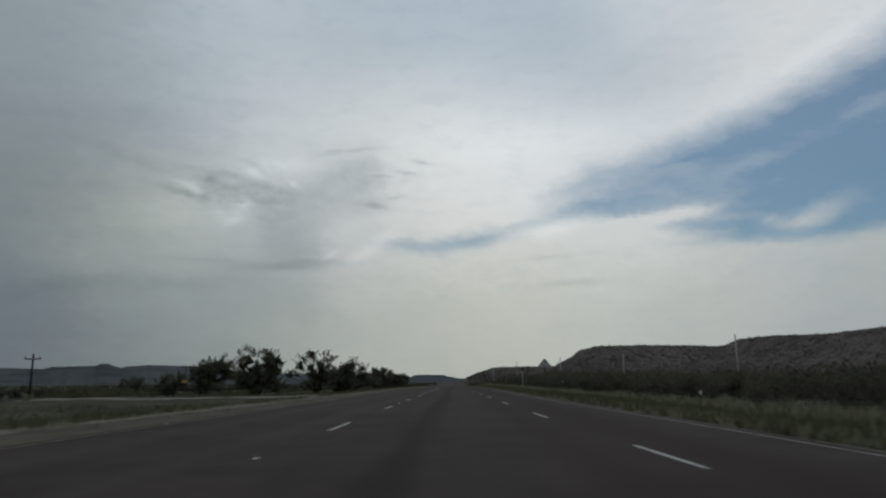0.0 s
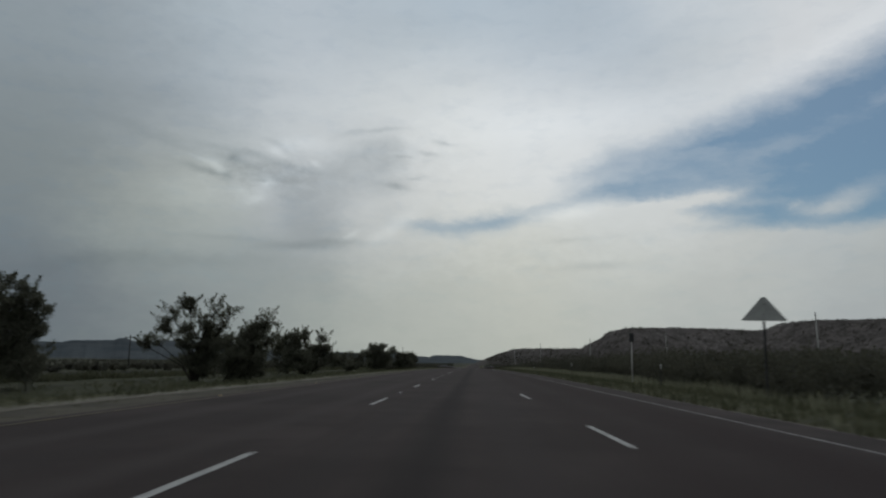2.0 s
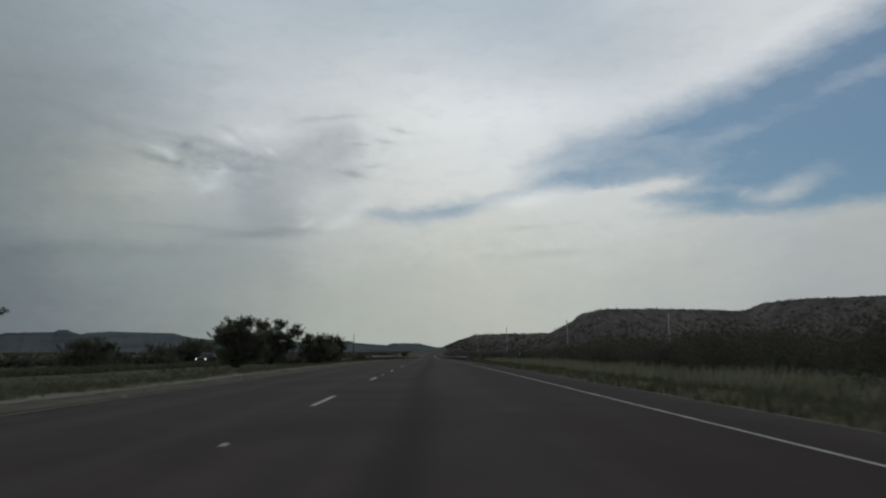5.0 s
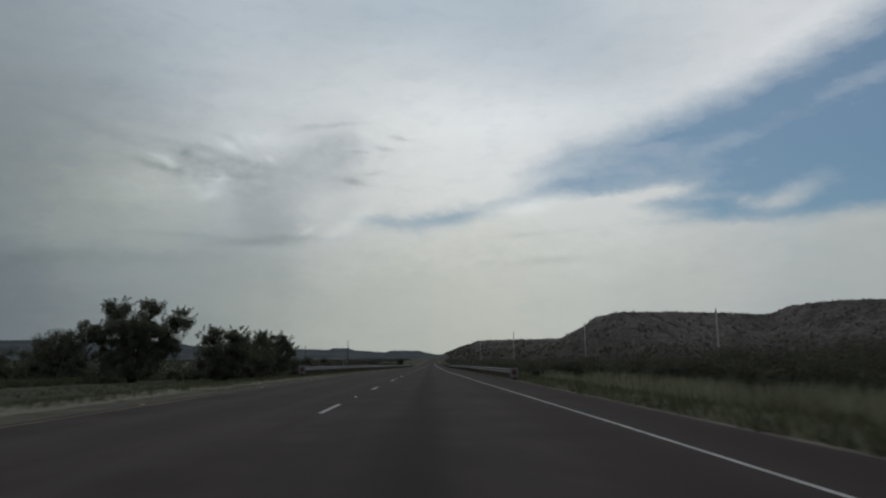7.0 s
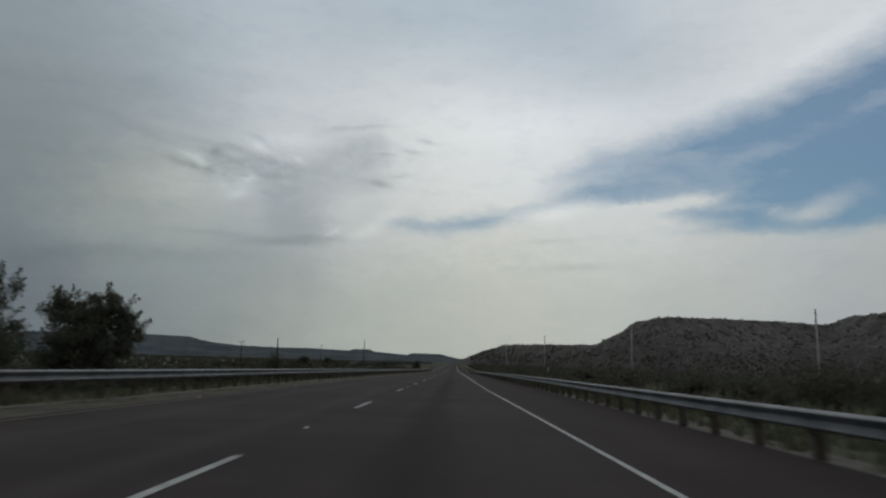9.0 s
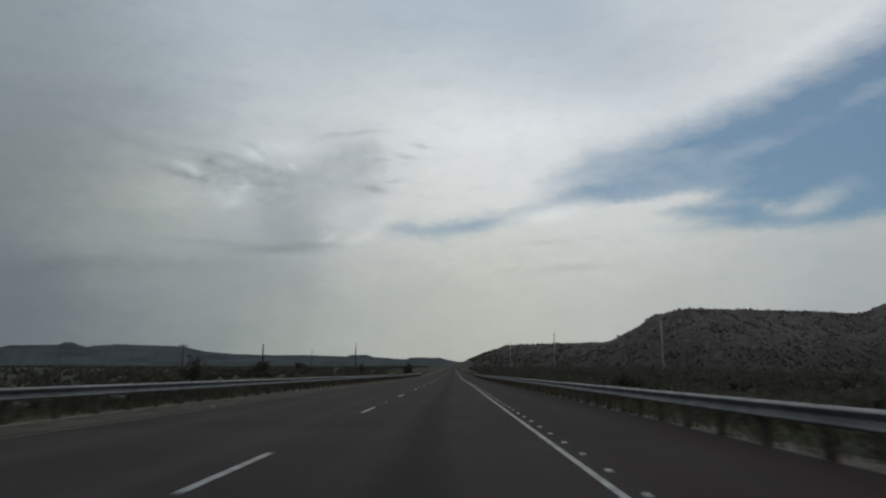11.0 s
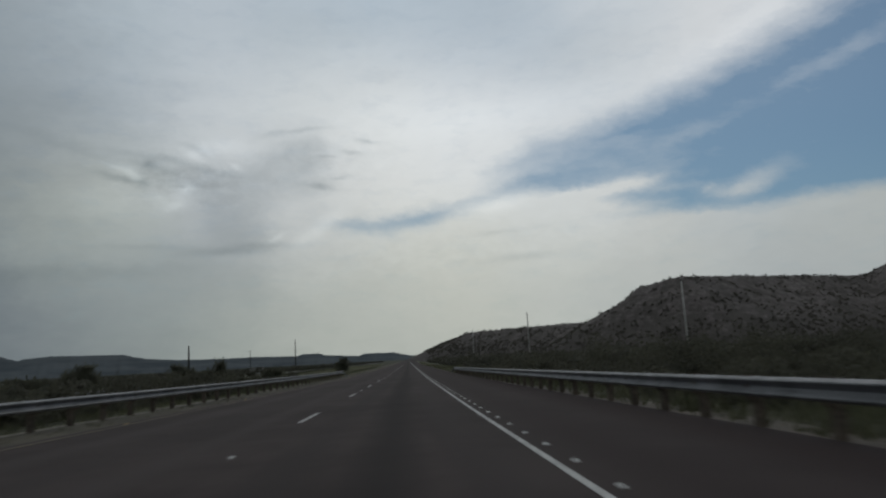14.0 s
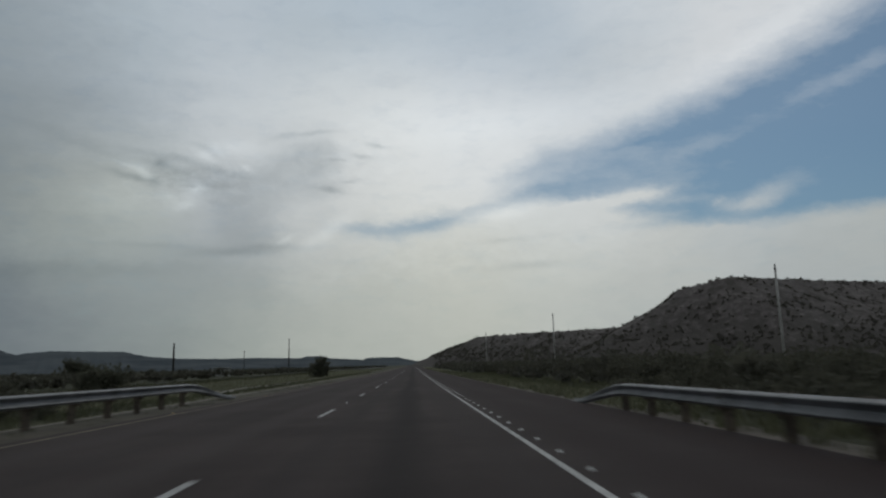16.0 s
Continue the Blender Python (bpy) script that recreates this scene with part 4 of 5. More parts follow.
def pickup(x, y, z, label, paint, lit):
    truck = thing("pickup_truck", label, "truck", at=(x, y, z))
    side = [(-2.7, 0.45), (-2.72, 0.95), (-1.0, 1.0), (-0.8, 1.02), (-0.35, 1.62), (-0.1, 1.7), (0.95, 1.72), (1.2, 1.66), (1.3, 1.1), (2.75, 1.08), (2.78, 0.5)]
    bm = bmesh.new()
    f = bm.faces.new([bm.verts.new((-0.92, py, pz)) for py, pz in side])
    ext = bmesh.ops.extrude_face_region(bm, geom=[f])
    bmesh.ops.translate(bm, verts=[v for v in ext["geom"] if isinstance(v, bmesh.types.BMVert)], vec=(1.84, 0, 0))
    for v in bm.verts:
        if v.co.z > 1.3:
            v.co.x *= 0.8
    bmesh.ops.recalc_face_normals(bm, faces=bm.faces[:])
    bmesh.ops.bevel(bm, geom=bm.edges[:], offset=0.05, segments=2, affect="EDGES")
    part("body", from_bm("body", bm, paint, False), truck)
    if lit:
        part("load", from_bm("load", box_bm(1.2, 1.1, 0.45, 0.06), WHITE_POST), truck, "white load in the truck bed", at=(0, 2.0, 1.32))
    glass = material("car_glass", 0.08, 0.0, 0.6)
    glass[2].inputs["Base Color"].default_value = (0.02, 0.024, 0.028, 1)
    part("windscreen", mesh_of("windscreen", [(-0.68, -0.8, 1.1), (0.68, -0.8, 1.1), (0.58, -0.42, 1.58), (-0.58, -0.42, 1.58)], [(0, 1, 2, 3)], glass[0]), truck, at=(0, -0.05, 0.02))
    lamp = material("headlight", 0.2)
    if lit:
        lamp[2].inputs["Emission Color"].default_value, lamp[2].inputs["Emission Strength"].default_value = (1, 0.97, 0.9, 1), 1.6
    for s in (-0.68, 0.68):
        part("headlight", mesh_of("headlight", *tube([(0, 0.05, 0), (0, -0.03, 0)], [0.1, 0.09], 12), lamp[0]), truck, "round headlight", at=(s, -2.74, 0.78))
        for yy in (-1.75, 1.75):
            tyre = part("wheel", mesh_of("wheel", *tube([(-0.12, 0, 0), (0.12, 0, 0)], [0.38, 0.38], 18), BLACK_METAL, False), truck, at=(s * 1.22, yy, 0.38))
            part("rim", mesh_of("rim", *tube([(-0.13, 0, 0), (0.13, 0, 0)], [0.2, 0.2], 12), ZINC), tyre)
    part("bumper", from_bm("bumper", box_bm(1.8, 0.16, 0.2, 0.04), ZINC), truck, at=(0, -2.78, 0.5))


pickup(-32.6, 263.0, z_other(263.0), "dark pickup truck with lit headlights and a white load", BLACK_METAL, True)
pickup(-21.0, 506.5, z_at(-21.0, 506.5) + 0.02, "white pickup truck half hidden behind dark brush", WHITE_CAR, False)

def shed(x, y):
    ob = thing("shed", "low pale open-fronted metal shed far off in the pasture", "shed", at=(x, y, z_at(x, y)))
    part("wall", from_bm("wall", box_bm(4.8, 0.1, 2.3, 0.02), SIGN_BACK), ob, at=(0, 1.4, 1.15))
    part("roof", from_bm("roof", box_bm(5.2, 3.2, 0.12, 0.03), SIGN_BACK), ob, "pale sheet-metal roof", at=(0, 0, 2.42), turn=(radians(-5), 0, 0))
    post = from_bm("post", box_bm(0.16, 0.16, 2.4, 0.02), WHITE_POST)
    for px in (-2.3, -0.8, 0.8, 2.3):
        part("post", post, ob, at=(px, -1.35, 1.1))


shed(-55.4, 701.0)

# ---------------------------------------------------------------- trees of the median


def tree(x, y, height, width, seed, dense=1.0, bulk=1.0, lean=0.0, dry=0.0, low=0.12, name="mesquite_tree", label="dark-leaved many-stemmed mesquite tree with a ragged crown"):
    r = np.random.default_rng(seed)
    base = z_at(x, y)
    ob = thing(name, label, "tree", "mesquite trees along the median", at=(x, y, base))
    pieces, tips = [], []
    stems = int(r.integers(4, 7))
    for s in range(stems):
        a = 2 * math.pi * (s + r.uniform(-0.3, 0.3)) / stems
        reach = width * 0.5 * r.uniform(0.35, 0.95)
        top = height * r.uniform(0.62, 0.98) * (1.0 - 0.35 * reach / (width * 0.5) * r.uniform(0.2, 1))
        p = [(0.32 * math.cos(a), 0.32 * math.sin(a), -0.15)]
        for k in (0.25, 0.5, 0.75, 1.0):
            bend = k ** 1.3
            p.append((reach * bend * math.cos(a) + r.normal(0, 0.12) + lean * k, reach * bend * math.sin(a) + r.normal(0, 0.12), top * k))
        rad = 0.045 + 0.011 * height
        pieces.append(tube(p, [rad, rad * 0.8, rad * 0.6, rad * 0.4, rad * 0.15], 7))
        for k in range(2, 5):
            for _ in range(3):
                start = np.array(p[k]) * r.uniform(0.8, 1) + 0
                b = r.uniform(0, 2 * math.pi)
                length = height * r.uniform(0.12, 0.3)
                end = start + length * np.array([math.cos(b) * 0.8, math.sin(b) * 0.8, r.uniform(0.1, 0.9)])
                mid = (start + end) / 2 + r.normal(0, 0.1, 3)
                pieces.append(tube([start, mid, end], [rad * 0.3, rad * 0.2, rad * 0.08], 5))
                tips += [mid, end]
        tips.append(np.array(p[-1]))
    part("trunk", mesh_of("trunk", *merged(pieces), BARK, True), ob)
    centres, sizes = [], []
    # tufts at the branch ends, drawn out upwards
    for t in tips:
        n = int(r.integers(110, 210) * dense)
        spread = r.uniform(0.16, 0.36) * (height / 5.5) ** 0.6
        centres.append(t + cloudlet(r, n, (spread, spread, spread * r.uniform(0.7, 1.5))))
        sizes.append(r.uniform(0.04, 0.095, n))
    # the body of the crown: clumps through an uneven dome that reaches low
    for _ in range(int(46 * bulk)):
        a, d = r.uniform(0, 2 * math.pi), math.sqrt(r.uniform(0, 1))
        spot = d * width * 0.46 * np.array([math.cos(a), math.sin(a)])
        lobe = float(waves(spot[0], spot[1], seed, 3.2, 2))
        if lobe < -0.55 and d > 0.35:
            continue
        roof = height * (0.88 - 0.42 * d ** 2.2 + 0.16 * lobe) * r.uniform(0.78, 1.0)
        c = np.array([spot[0] + lean * 0.6, spot[1], max(0.45, roof * r.uniform(low, 0.95))])
        n = int(r.integers(265, 420) * dense)
        spread = r.uniform(0.22, 0.5) * (width / 7) ** 0.7
        centres.append(c + cloudlet(r, n, (spread, spread, spread * 0.8)))
        sizes.append(r.uniform(0.048, 0.117, n))
    # ragged shoots that stand out of the crown
    for _ in range(int(16 * min(max(bulk, 0.6), 1.4))):
        a, d = r.uniform(0, 2 * math.pi), math.sqrt(r.uniform(0, 0.9))
        foot = np.array([d * width * 0.45 * math.cos(a) + lean * 0.6, d * width * 0.45 * math.sin(a), height * (0.8 - 0.4 * d ** 2)])
        step = np.array([r.normal(0.05, 0.1) + 0.2 * d * math.cos(a), r.normal(0, 0.12), r.uniform(0.22, 0.4)]) * height / 6
        for k in range(5):
            n = int(60 * dense)
            centres.append(foot + step * k + cloudlet(r, n, np.array([0.17, 0.17, 0.24]) * (1.15 - 0.16 * k) * (height / 6) ** 0.5))
            sizes.append(r.uniform(0.035, 0.085, n))
    c, s = np.concatenate(centres), np.concatenate(sizes)
    c[:, 2] = np.maximum(c[:, 2], 0.12)
    split_at = int(len(c) * (1 - dry))
    keep = r.permutation(len(c))
    part("crown", mesh_of("crown", *leaves(c[keep[:split_at]], s[keep[:split_at]], r, 0.6), LEAF), ob)
    if dry:
        part("dry_foliage", mesh_of("dry_foliage", *leaves(c[keep[split_at:]], s[keep[split_at:]], r, 0.4), LEAF_GREY), ob, "greyish dry leaves and twigs")
    return ob


def lobed_tree(x, y, seed, lobes, stems=1.0, label="dark-leaved many-stemmed mesquite tree with a ragged crown"):
    """A tree whose crown is a set of leafy lobes: offset across the road, height, half width, half height, fill, and whether it is dry."""
    r = np.random.default_rng(seed)
    ob = thing("mesquite_tree", label, "tree", "mesquite trees along the median", at=(x, y, z_at(x, y)))
    pieces, green, dry = [], [], []
    tall = max(q[1] + q[3] for q in lobes)
    for dx, up, rx, rz, fill, *rest in lobes:
        heap = dry if rest else green
        ry = 0.5 * rx + 0.45 * rz
        dy = r.uniform(-0.5, 0.5)
        core = np.array([dx, dy, up])
        rad = (0.035 + 0.011 * tall) * stems * (0.6 if rest else 1.0)
        foot = np.array([0.05 * dx + r.normal(0, 0.1), r.normal(0, 0.12), -0.15])
        low = np.array([0.3 * dx + r.normal(0, 0.15), dy * 0.4, up * 0.45])
        high = np.array([0.85 * dx + r.normal(0, 0.1), dy * 0.8, up * 0.86])
        pieces.append(tube([foot, low, high, core + (0, 0, rz * 0.5)], [rad, rad * 0.7, rad * 0.4, rad * 0.12], 6))
        for _ in range(4 + int(3 * rx)):
            d = r.normal(size=3)
            d /= np.linalg.norm(d)
            end = core + d * (rx, ry, rz) * r.uniform(0.75, 1.1)
            mid = (core + end) / 2 + r.normal(0, 0.07, 3)
            pieces.append(tube([high, mid, end], [rad * 0.3, rad * 0.18, rad * 0.06], 5))
        thin = 0.5 if fill < 0.45 else 1.0
        count = max(int(6 * thin + 1), int((6 + 22 * rx * rz) * fill))
        for k in range(count):
            d = r.normal(size=3)
            d /= np.linalg.norm(d)
            c = core + d * (rx * 1.08, ry * 1.08, rz * 1.05) * r.uniform(0.0, 1.0) ** 0.5
            n = int(r.integers(190, 320) * (0.5 + 0.5 * fill) * thin)
            spread = r.uniform(0.13, 0.29) * (0.85 + 0.14 * min(rx, 4))
            heap.append((c + cloudlet(r, n, (spread, spread, spread * r.uniform(0.7, 1.2))), r.uniform(0.04, 0.1, n)))
        # twiggy shoots that stand out of the lobe
        for k in range(int(3 + 5 * rx)):
            a = r.uniform(0.05, math.pi - 0.05)
            end = core + np.array([math.cos(a) * rx, r.uniform(-0.5, 0.5) * ry, math.sin(a) * rz])
            step = np.array([math.cos(a) * 0.12 + r.normal(0.02, 0.05), r.normal(0, 0.05), 0.07 + 0.12 * r.uniform(0, 1)])
            for q in range(4):
                n = int(30 * (0.5 + 0.5 * fill))
                heap.append((end + step * q + cloudlet(r, n, np.array([0.08, 0.08, 0.1]) * (1.2 - 0.2 * q)), r.uniform(0.03, 0.07, n)))
    part("trunk", mesh_of("trunk", *merged(pieces), BARK, True), ob)
    for name, heap, mat, note, aspect in (("crown", green, LEAF, "", 0.6), ("dry_foliage", dry, LEAF_GREY, "greyish dry leaves and twigs", 0.35)):
        if heap:
            c, size = np.concatenate([q[0] for q in heap]), np.concatenate([q[1] for q in heap])
            c[:, 2] = np.maximum(c[:, 2], 0.08)
            part(name, mesh_of(name, *leaves(c, size, r, aspect), mat), ob, note)
    return ob


lobed_tree(-25.3, 81.0, 201, [(1.4, 3.25, 1.8, 0.8, 0.9), (0.5, 2.9, 1.4, 0.9, 0.9), (0.7, 1.9, 1.7, 1.1, 0.9), (2.9, 2.7, 0.7, 0.8, 0.7), (0.2, 0.9, 0.7, 0.6, 0.4)], 1.3, "rounded dark mesquite tree on a short forked trunk")
lobed_tree(-27.6, 78.5, 202, [(0, 1.2, 1.4, 0.95, 0.9), (0.9, 1.6, 0.9, 0.7, 0.8)], 0.8, "low dark mesquite bush beside a rounded tree")
lobed_tree(-23.2, 97.0, 203, [(-4.1, 4.4, 1.0, 0.8, 0.3, 1), (-3.0, 3.5, 0.8, 0.8, 0.35, 1), (-1.5, 4.5, 1.0, 1.6, 0.6), (-0.6, 3.6, 0.9, 0.8, 0.6), (1.3, 4.3, 1.4, 1.55, 0.8), (2.5, 3.4, 0.7, 1.4, 0.7), (0, 1.9, 2.7, 1.6, 1.0), (-1.6, 2.2, 1.3, 1.3, 0.8)], 1.2, "tall loose mesquite tree with a dry pale side and two plumes")
lobed_tree(-20.7, 96.6, 204, [(0, 1.3, 1.0, 0.8, 0.8)], 0.7, "low dark mesquite bush beside a tall loose tree")
lobed_tree(-19.2, 116.0, 205, [(-4.3, 2.8, 0.5, 0.42, 0.5), (-3.1, 3.05, 0.9, 0.45, 0.42), (-2.5, 4.4, 0.75, 0.75, 0.5), (-2.0, 5.35, 0.7, 0.65, 0.3), (-0.6, 6.0, 0.45, 0.33, 0.85), (-0.8, 3.9, 0.7, 1.1, 0.44), (0.85, 3.7, 0.75, 1.2, 0.8), (0.2, 4.9, 0.9, 0.5, 0.42), (1.35, 5.6, 0.8, 0.6, 0.25), (2.6, 5.3, 0.6, 0.3, 0.25), (2.0, 4.5, 0.5, 0.6, 0.42), (0.3, 2.2, 0.85, 1.2, 0.95), (-0.7, 3.2, 0.7, 0.9, 0.75), (1.3, 2.9, 0.8, 1.3, 0.9), (0.6, 1.1, 1.0, 0.9, 0.8)], 0.75, "airy mesquite tree with bare forked stems and a broken crown")
lobed_tree(-16.0, 113.5, 206, [(1.9, 3.6, 1.0, 0.75, 0.85), (2.6, 4.15, 0.35, 0.35, 0.7), (3.25, 4.5, 0.5, 0.7, 0.25), (3.4, 3.0, 0.65, 0.7, 0.4), (1.5, 2.2, 1.7, 1.25, 1.0), (0.2, 2.3, 0.7, 1.0, 0.85), (1.4, 0.9, 1.6, 0.8, 1.0)], 1.0, "dense dark mesquite bush with two feathery plumes")
lobed_tree(-23.6, 133.0, 207, [(0, 1.2, 1.3, 0.8, 0.8)], 0.7, "small round dark bush in the median")
lobed_tree(-17.8, 147.6, 208, [(-3.3, 3.6, 1.5, 1.4, 0.9), (-1.1, 4.1, 1.2, 1.2, 0.9), (-0.2, 4.7, 0.6, 0.7, 0.6), (2.1, 4.6, 0.9, 0.75, 0.4), (2.0, 3.1, 1.2, 1.2, 0.75), (-0.9, 1.8, 3.1, 1.45, 1.0), (4.0, 2.0, 1.4, 0.7, 0.6)], 1.1, "broad dark mesquite tree with several rounded tops")
lobed_tree(-26.6, 177.7, 209, [(0, 3.9, 0.9, 0.8, 0.75), (0.1, 2.6, 1.1, 1.0, 0.8), (0, 1.2, 0.7, 0.8, 0.6)], 0.9, "slim upright mesquite tree with a round top")
lobed_tree(-24.5, 178.8, 210, [(0, 3.6, 0.5, 0.9, 0.7), (0, 2.4, 1.0, 0.9, 0.8), (0.2, 1.2, 1.1, 0.9, 0.7)], 0.9, "slim pointed mesquite tree in the median")
lobed_tree(-27.2, 195.8, 211, [(0.6, 4.0, 1.0, 0.75, 0.75), (-1.1, 3.5, 0.8, 0.7, 0.7), (0, 2.2, 1.2, 1.1, 0.7)], 0.9, "small mesquite tree with a double round top")
lobed_tree(-15.0, 159.5, 212, [(0, 1.7, 1.0, 0.9, 0.7), (0.6, 1.0, 1.2, 0.7, 0.7)], 0.8, "low dark mesquite bush in the median")
lobed_tree(-21.3, 238.0, 213, [(-0.3, 5.0, 1.5, 0.76, 0.85), (0.9, 5.3, 0.7, 0.61, 0.6), (-0.5, 3.98, 1.9, 1.11, 0.95), (2.3, 3.26, 1.2, 0.81, 0.6), (-2.2, 3.67, 1.2, 0.91, 0.8), (0.3, 2.24, 2.8, 1.62, 1.0), (-0.5, 0.92, 1.8, 0.81, 0.8)], 1.2, "tall dense mesquite tree with a domed top")
lobed_tree(-26.2, 279.0, 214, [(-1.25, 6.89, 1.25, 0.88, 0.75), (1.6, 6.89, 0.95, 0.83, 0.75), (4.3, 5.72, 1.2, 0.98, 0.7), (0.3, 4.88, 3.2, 1.55, 1.0), (2.7, 3.71, 1.6, 1.66, 0.9), (-0.5, 2.12, 3.2, 1.66, 1.0), (-4.0, 4.45, 1.6, 1.04, 0.8)], 1.3, "large dark mesquite tree with three tops")
lobed_tree(-19.9, 288.0, 215, [(0, 2.64, 3.0, 1.8, 1.0), (-1.6, 4.51, 1.2, 0.95, 0.75), (0.9, 4.73, 1.2, 0.85, 0.75), (0, 1.1, 2.6, 0.95, 0.95)], 1.2, "dense dark mesquite thicket with a domed top")
lobed_tree(-20.0, 299.0, 222, [(0, 2.75, 2.9, 1.8, 1.0), (-1.2, 4.62, 1.3, 0.85, 0.75), (1.4, 4.73, 1.0, 0.85, 0.7), (0, 1.1, 2.5, 0.95, 0.95)], 1.1, "dense dark mesquite thicket with feathery shoots")
lobed_tree(-20.2, 311.0, 223, [(0, 2.86, 2.8, 1.91, 1.0), (-1.4, 4.95, 1.2, 0.85, 0.75), (1.5, 5.06, 1.1, 0.85, 0.8), (2.5, 3.63, 0.9, 1.06, 0.8), (0, 1.1, 2.4, 0.95, 0.95)], 1.2, "dense dark mesquite tree at the end of a thicket")
lobed_tree(-45.0, 460.0, 216, [(0, 4.0, 1.0, 1.0, 0.4), (1.0, 3.0, 1.2, 1.0, 0.5), (-0.8, 2.4, 1.4, 1.0, 0.6), (0.5, 1.3, 1.8, 1.0, 0.8)], 1.0, "thin ragged mesquite tree beyond the median")
lobed_tree(-16.9, 520.5, 217, [(0, 1.0, 1.4, 0.85, 1.0), (0.4, 1.6, 0.9, 0.4, 0.8), (-0.7, 1.3, 0.7, 0.45, 0.8)], 0.7, "low dark bush in the median grass")
lobed_tree(-20.2, 503.4, 218, [(0, 1.7, 1.2, 0.9, 0.8), (0.6, 2.7, 0.6, 0.6, 0.6), (-0.5, 0.9, 1.5, 0.7, 0.8)], 0.8, "small dark bush standing before a white truck")
lobed_tree(-56.0, 550.0, 219, [(0, 2.0, 3.4, 1.7, 1.0), (1.0, 3.6, 1.7, 0.9, 0.8)], 1.0, "broad dark mesquite bush in the far pasture")
lobed_tree(-54.5, 603.0, 220, [(0, 2.0, 3.4, 1.6, 1.0), (-1.0, 3.4, 1.7, 0.9, 0.8)], 1.0, "broad dark mesquite bush in the far pasture")
lobed_tree(-15.5, 616.0, 221, [(0, 1.7, 1.9, 1.4, 1.0), (0.2, 3.0, 1.2, 0.75, 0.9), (-0.2, 0.8, 1.7, 0.7, 0.9)], 1.0, "dense rounded dark bush by the roadside")

for spec in (
        (-51.8, 199.0, 3.4, 6.0, 125, 0.7, 0.9), (-38.0, 236.0, 3.7, 7.0, 110, 1.0, 1.0), (-32.0, 277.0, 4.6, 5.4, 126, 1.0, 1.2), (-37.0, 270.0, 4.2, 6.0, 127, 0.9, 1.2),
        (-45.0, 300.0, 4.6, 8.0, 115, 0.8, 1.2), (-52.0, 297.0, 4.4, 8.0, 116, 0.8, 1.2),
        (-70.0, 560.0, 3.4, 9.0, 119, 0.8, 1.0), (-95.0, 300.0, 4.6, 9.0, 121, 0.7, 1.0), (-80.0, 190.0, 4.2, 8.0, 122, 0.7, 1.0)):
    tree(*spec)

# ---------------------------------------------------------------- brush, shrubs and grass


def brush(name, label, places, mat, per, leaf):
    """Scrub: ragged clumps of leaves at x, y, height."""
    all_c, all_s = [], []
    for x, y, h in places:
        z = z_at(x, y)
        lumps = int(rng.integers(4, 8))
        for _ in range(lumps):
            a, d = rng.uniform(0, 2 * math.pi), h * 0.5 * math.sqrt(rng.uniform(0, 1))
            c = np.array([x + d * math.cos(a), y + d * math.sin(a), z + h * rng.uniform(0.22, 0.8)])
            n = max(4, int(per / lumps))
            all_c.append(c + cloudlet(rng, n, (h * 0.19, h * 0.19, h * 0.15)))
            all_s.append(rng.uniform(0.6, 1.4, n) * leaf)
    c, s = np.concatenate(all_c), np.concatenate(all_s)
    return tagged(new(name, mesh_of(name, *leaves(c, s, rng, 0.65), mat)), label, "brush", kind="stuff")


near_brush, far_brush = [], []
for _ in range(1700):
    y = rng.uniform(30, 760)
    start = float(np.interp(y, [220, 262, 490, 540], [17.5, 9.6, 9.6, 16.0]))
    x = start + (3 * math.sin(y * 0.05) if y < 220 else 0.6) + abs(rng.normal(0, 1)) * 13
    size = float(np.interp(y, [90, 120, 150, 210, 245, 300], [0.8, 1.0, 1.2, 1.15, 0.85, 0.72])) * (0.65 if x < 14 else 1.0)
    near_brush.append((x, y, rng.uniform(1.5, 3.2) * size))
for _ in range(1700):
    y = rng.uniform(60, 1050)
    far_brush.append((rng.uniform(36, 150), y, rng.uniform(1.6, 3.0) * float(np.interp(y, [380, 520], [0.9, 0.42]))))
brush("brush", "dense dark mesquite brush along the verge", [q for q in near_brush if q[0] < 25], BRUSH_LEAF, 440, 0.1)
brush("brush", "dense dark mesquite brush below the hill", [q for q in near_brush if q[0] >= 25], BRUSH_LEAF, 300, 0.175)
brush("brush", "dark mesquite flat reaching to the hill", far_brush, FAR_LEAF, 105, 0.375)
tall_brush = [(rng.uniform(13.5, 34), rng.uniform(447, 469), rng.uniform(2.2, 3.3)) for _ in range(34)]
brush("brush", "tall dark mesquite thicket behind the guard rail", tall_brush, BRUSH_LEAF, 1500, 0.075)
toe_brush = [(rng.uniform(13, 120), rng.uniform(430, 930), 0.7 + 2.6 * rng.uniform(0, 1) ** 3) for _ in range(2400)]
brush("brush", "low dark scrub at the foot of the hill", toe_brush, FAR_LEAF, 58, 0.3)
field = [(-45 - 650 * rng.uniform(0, 1) ** 1.5, y, rng.uniform(1.2, 2.7) * float(np.interp(y, [200, 330], [0.5, 1.0]))) for y in rng.uniform(60, 1900, 4200)]
brush("brush", "scattered dark scrub over the far pasture", field, FAR_LEAF, 60, 0.4)
line = [(-rng.uniform(46, 90), y, rng.uniform(0.8, 1.7) * float(np.interp(y, [200, 320], [0.6, 1.0]))) for y in rng.uniform(40, 900, 900)]
brush("brush", "low scrub beyond the other carriageway", line, BRUSH_LEAF, 140, 0.2)
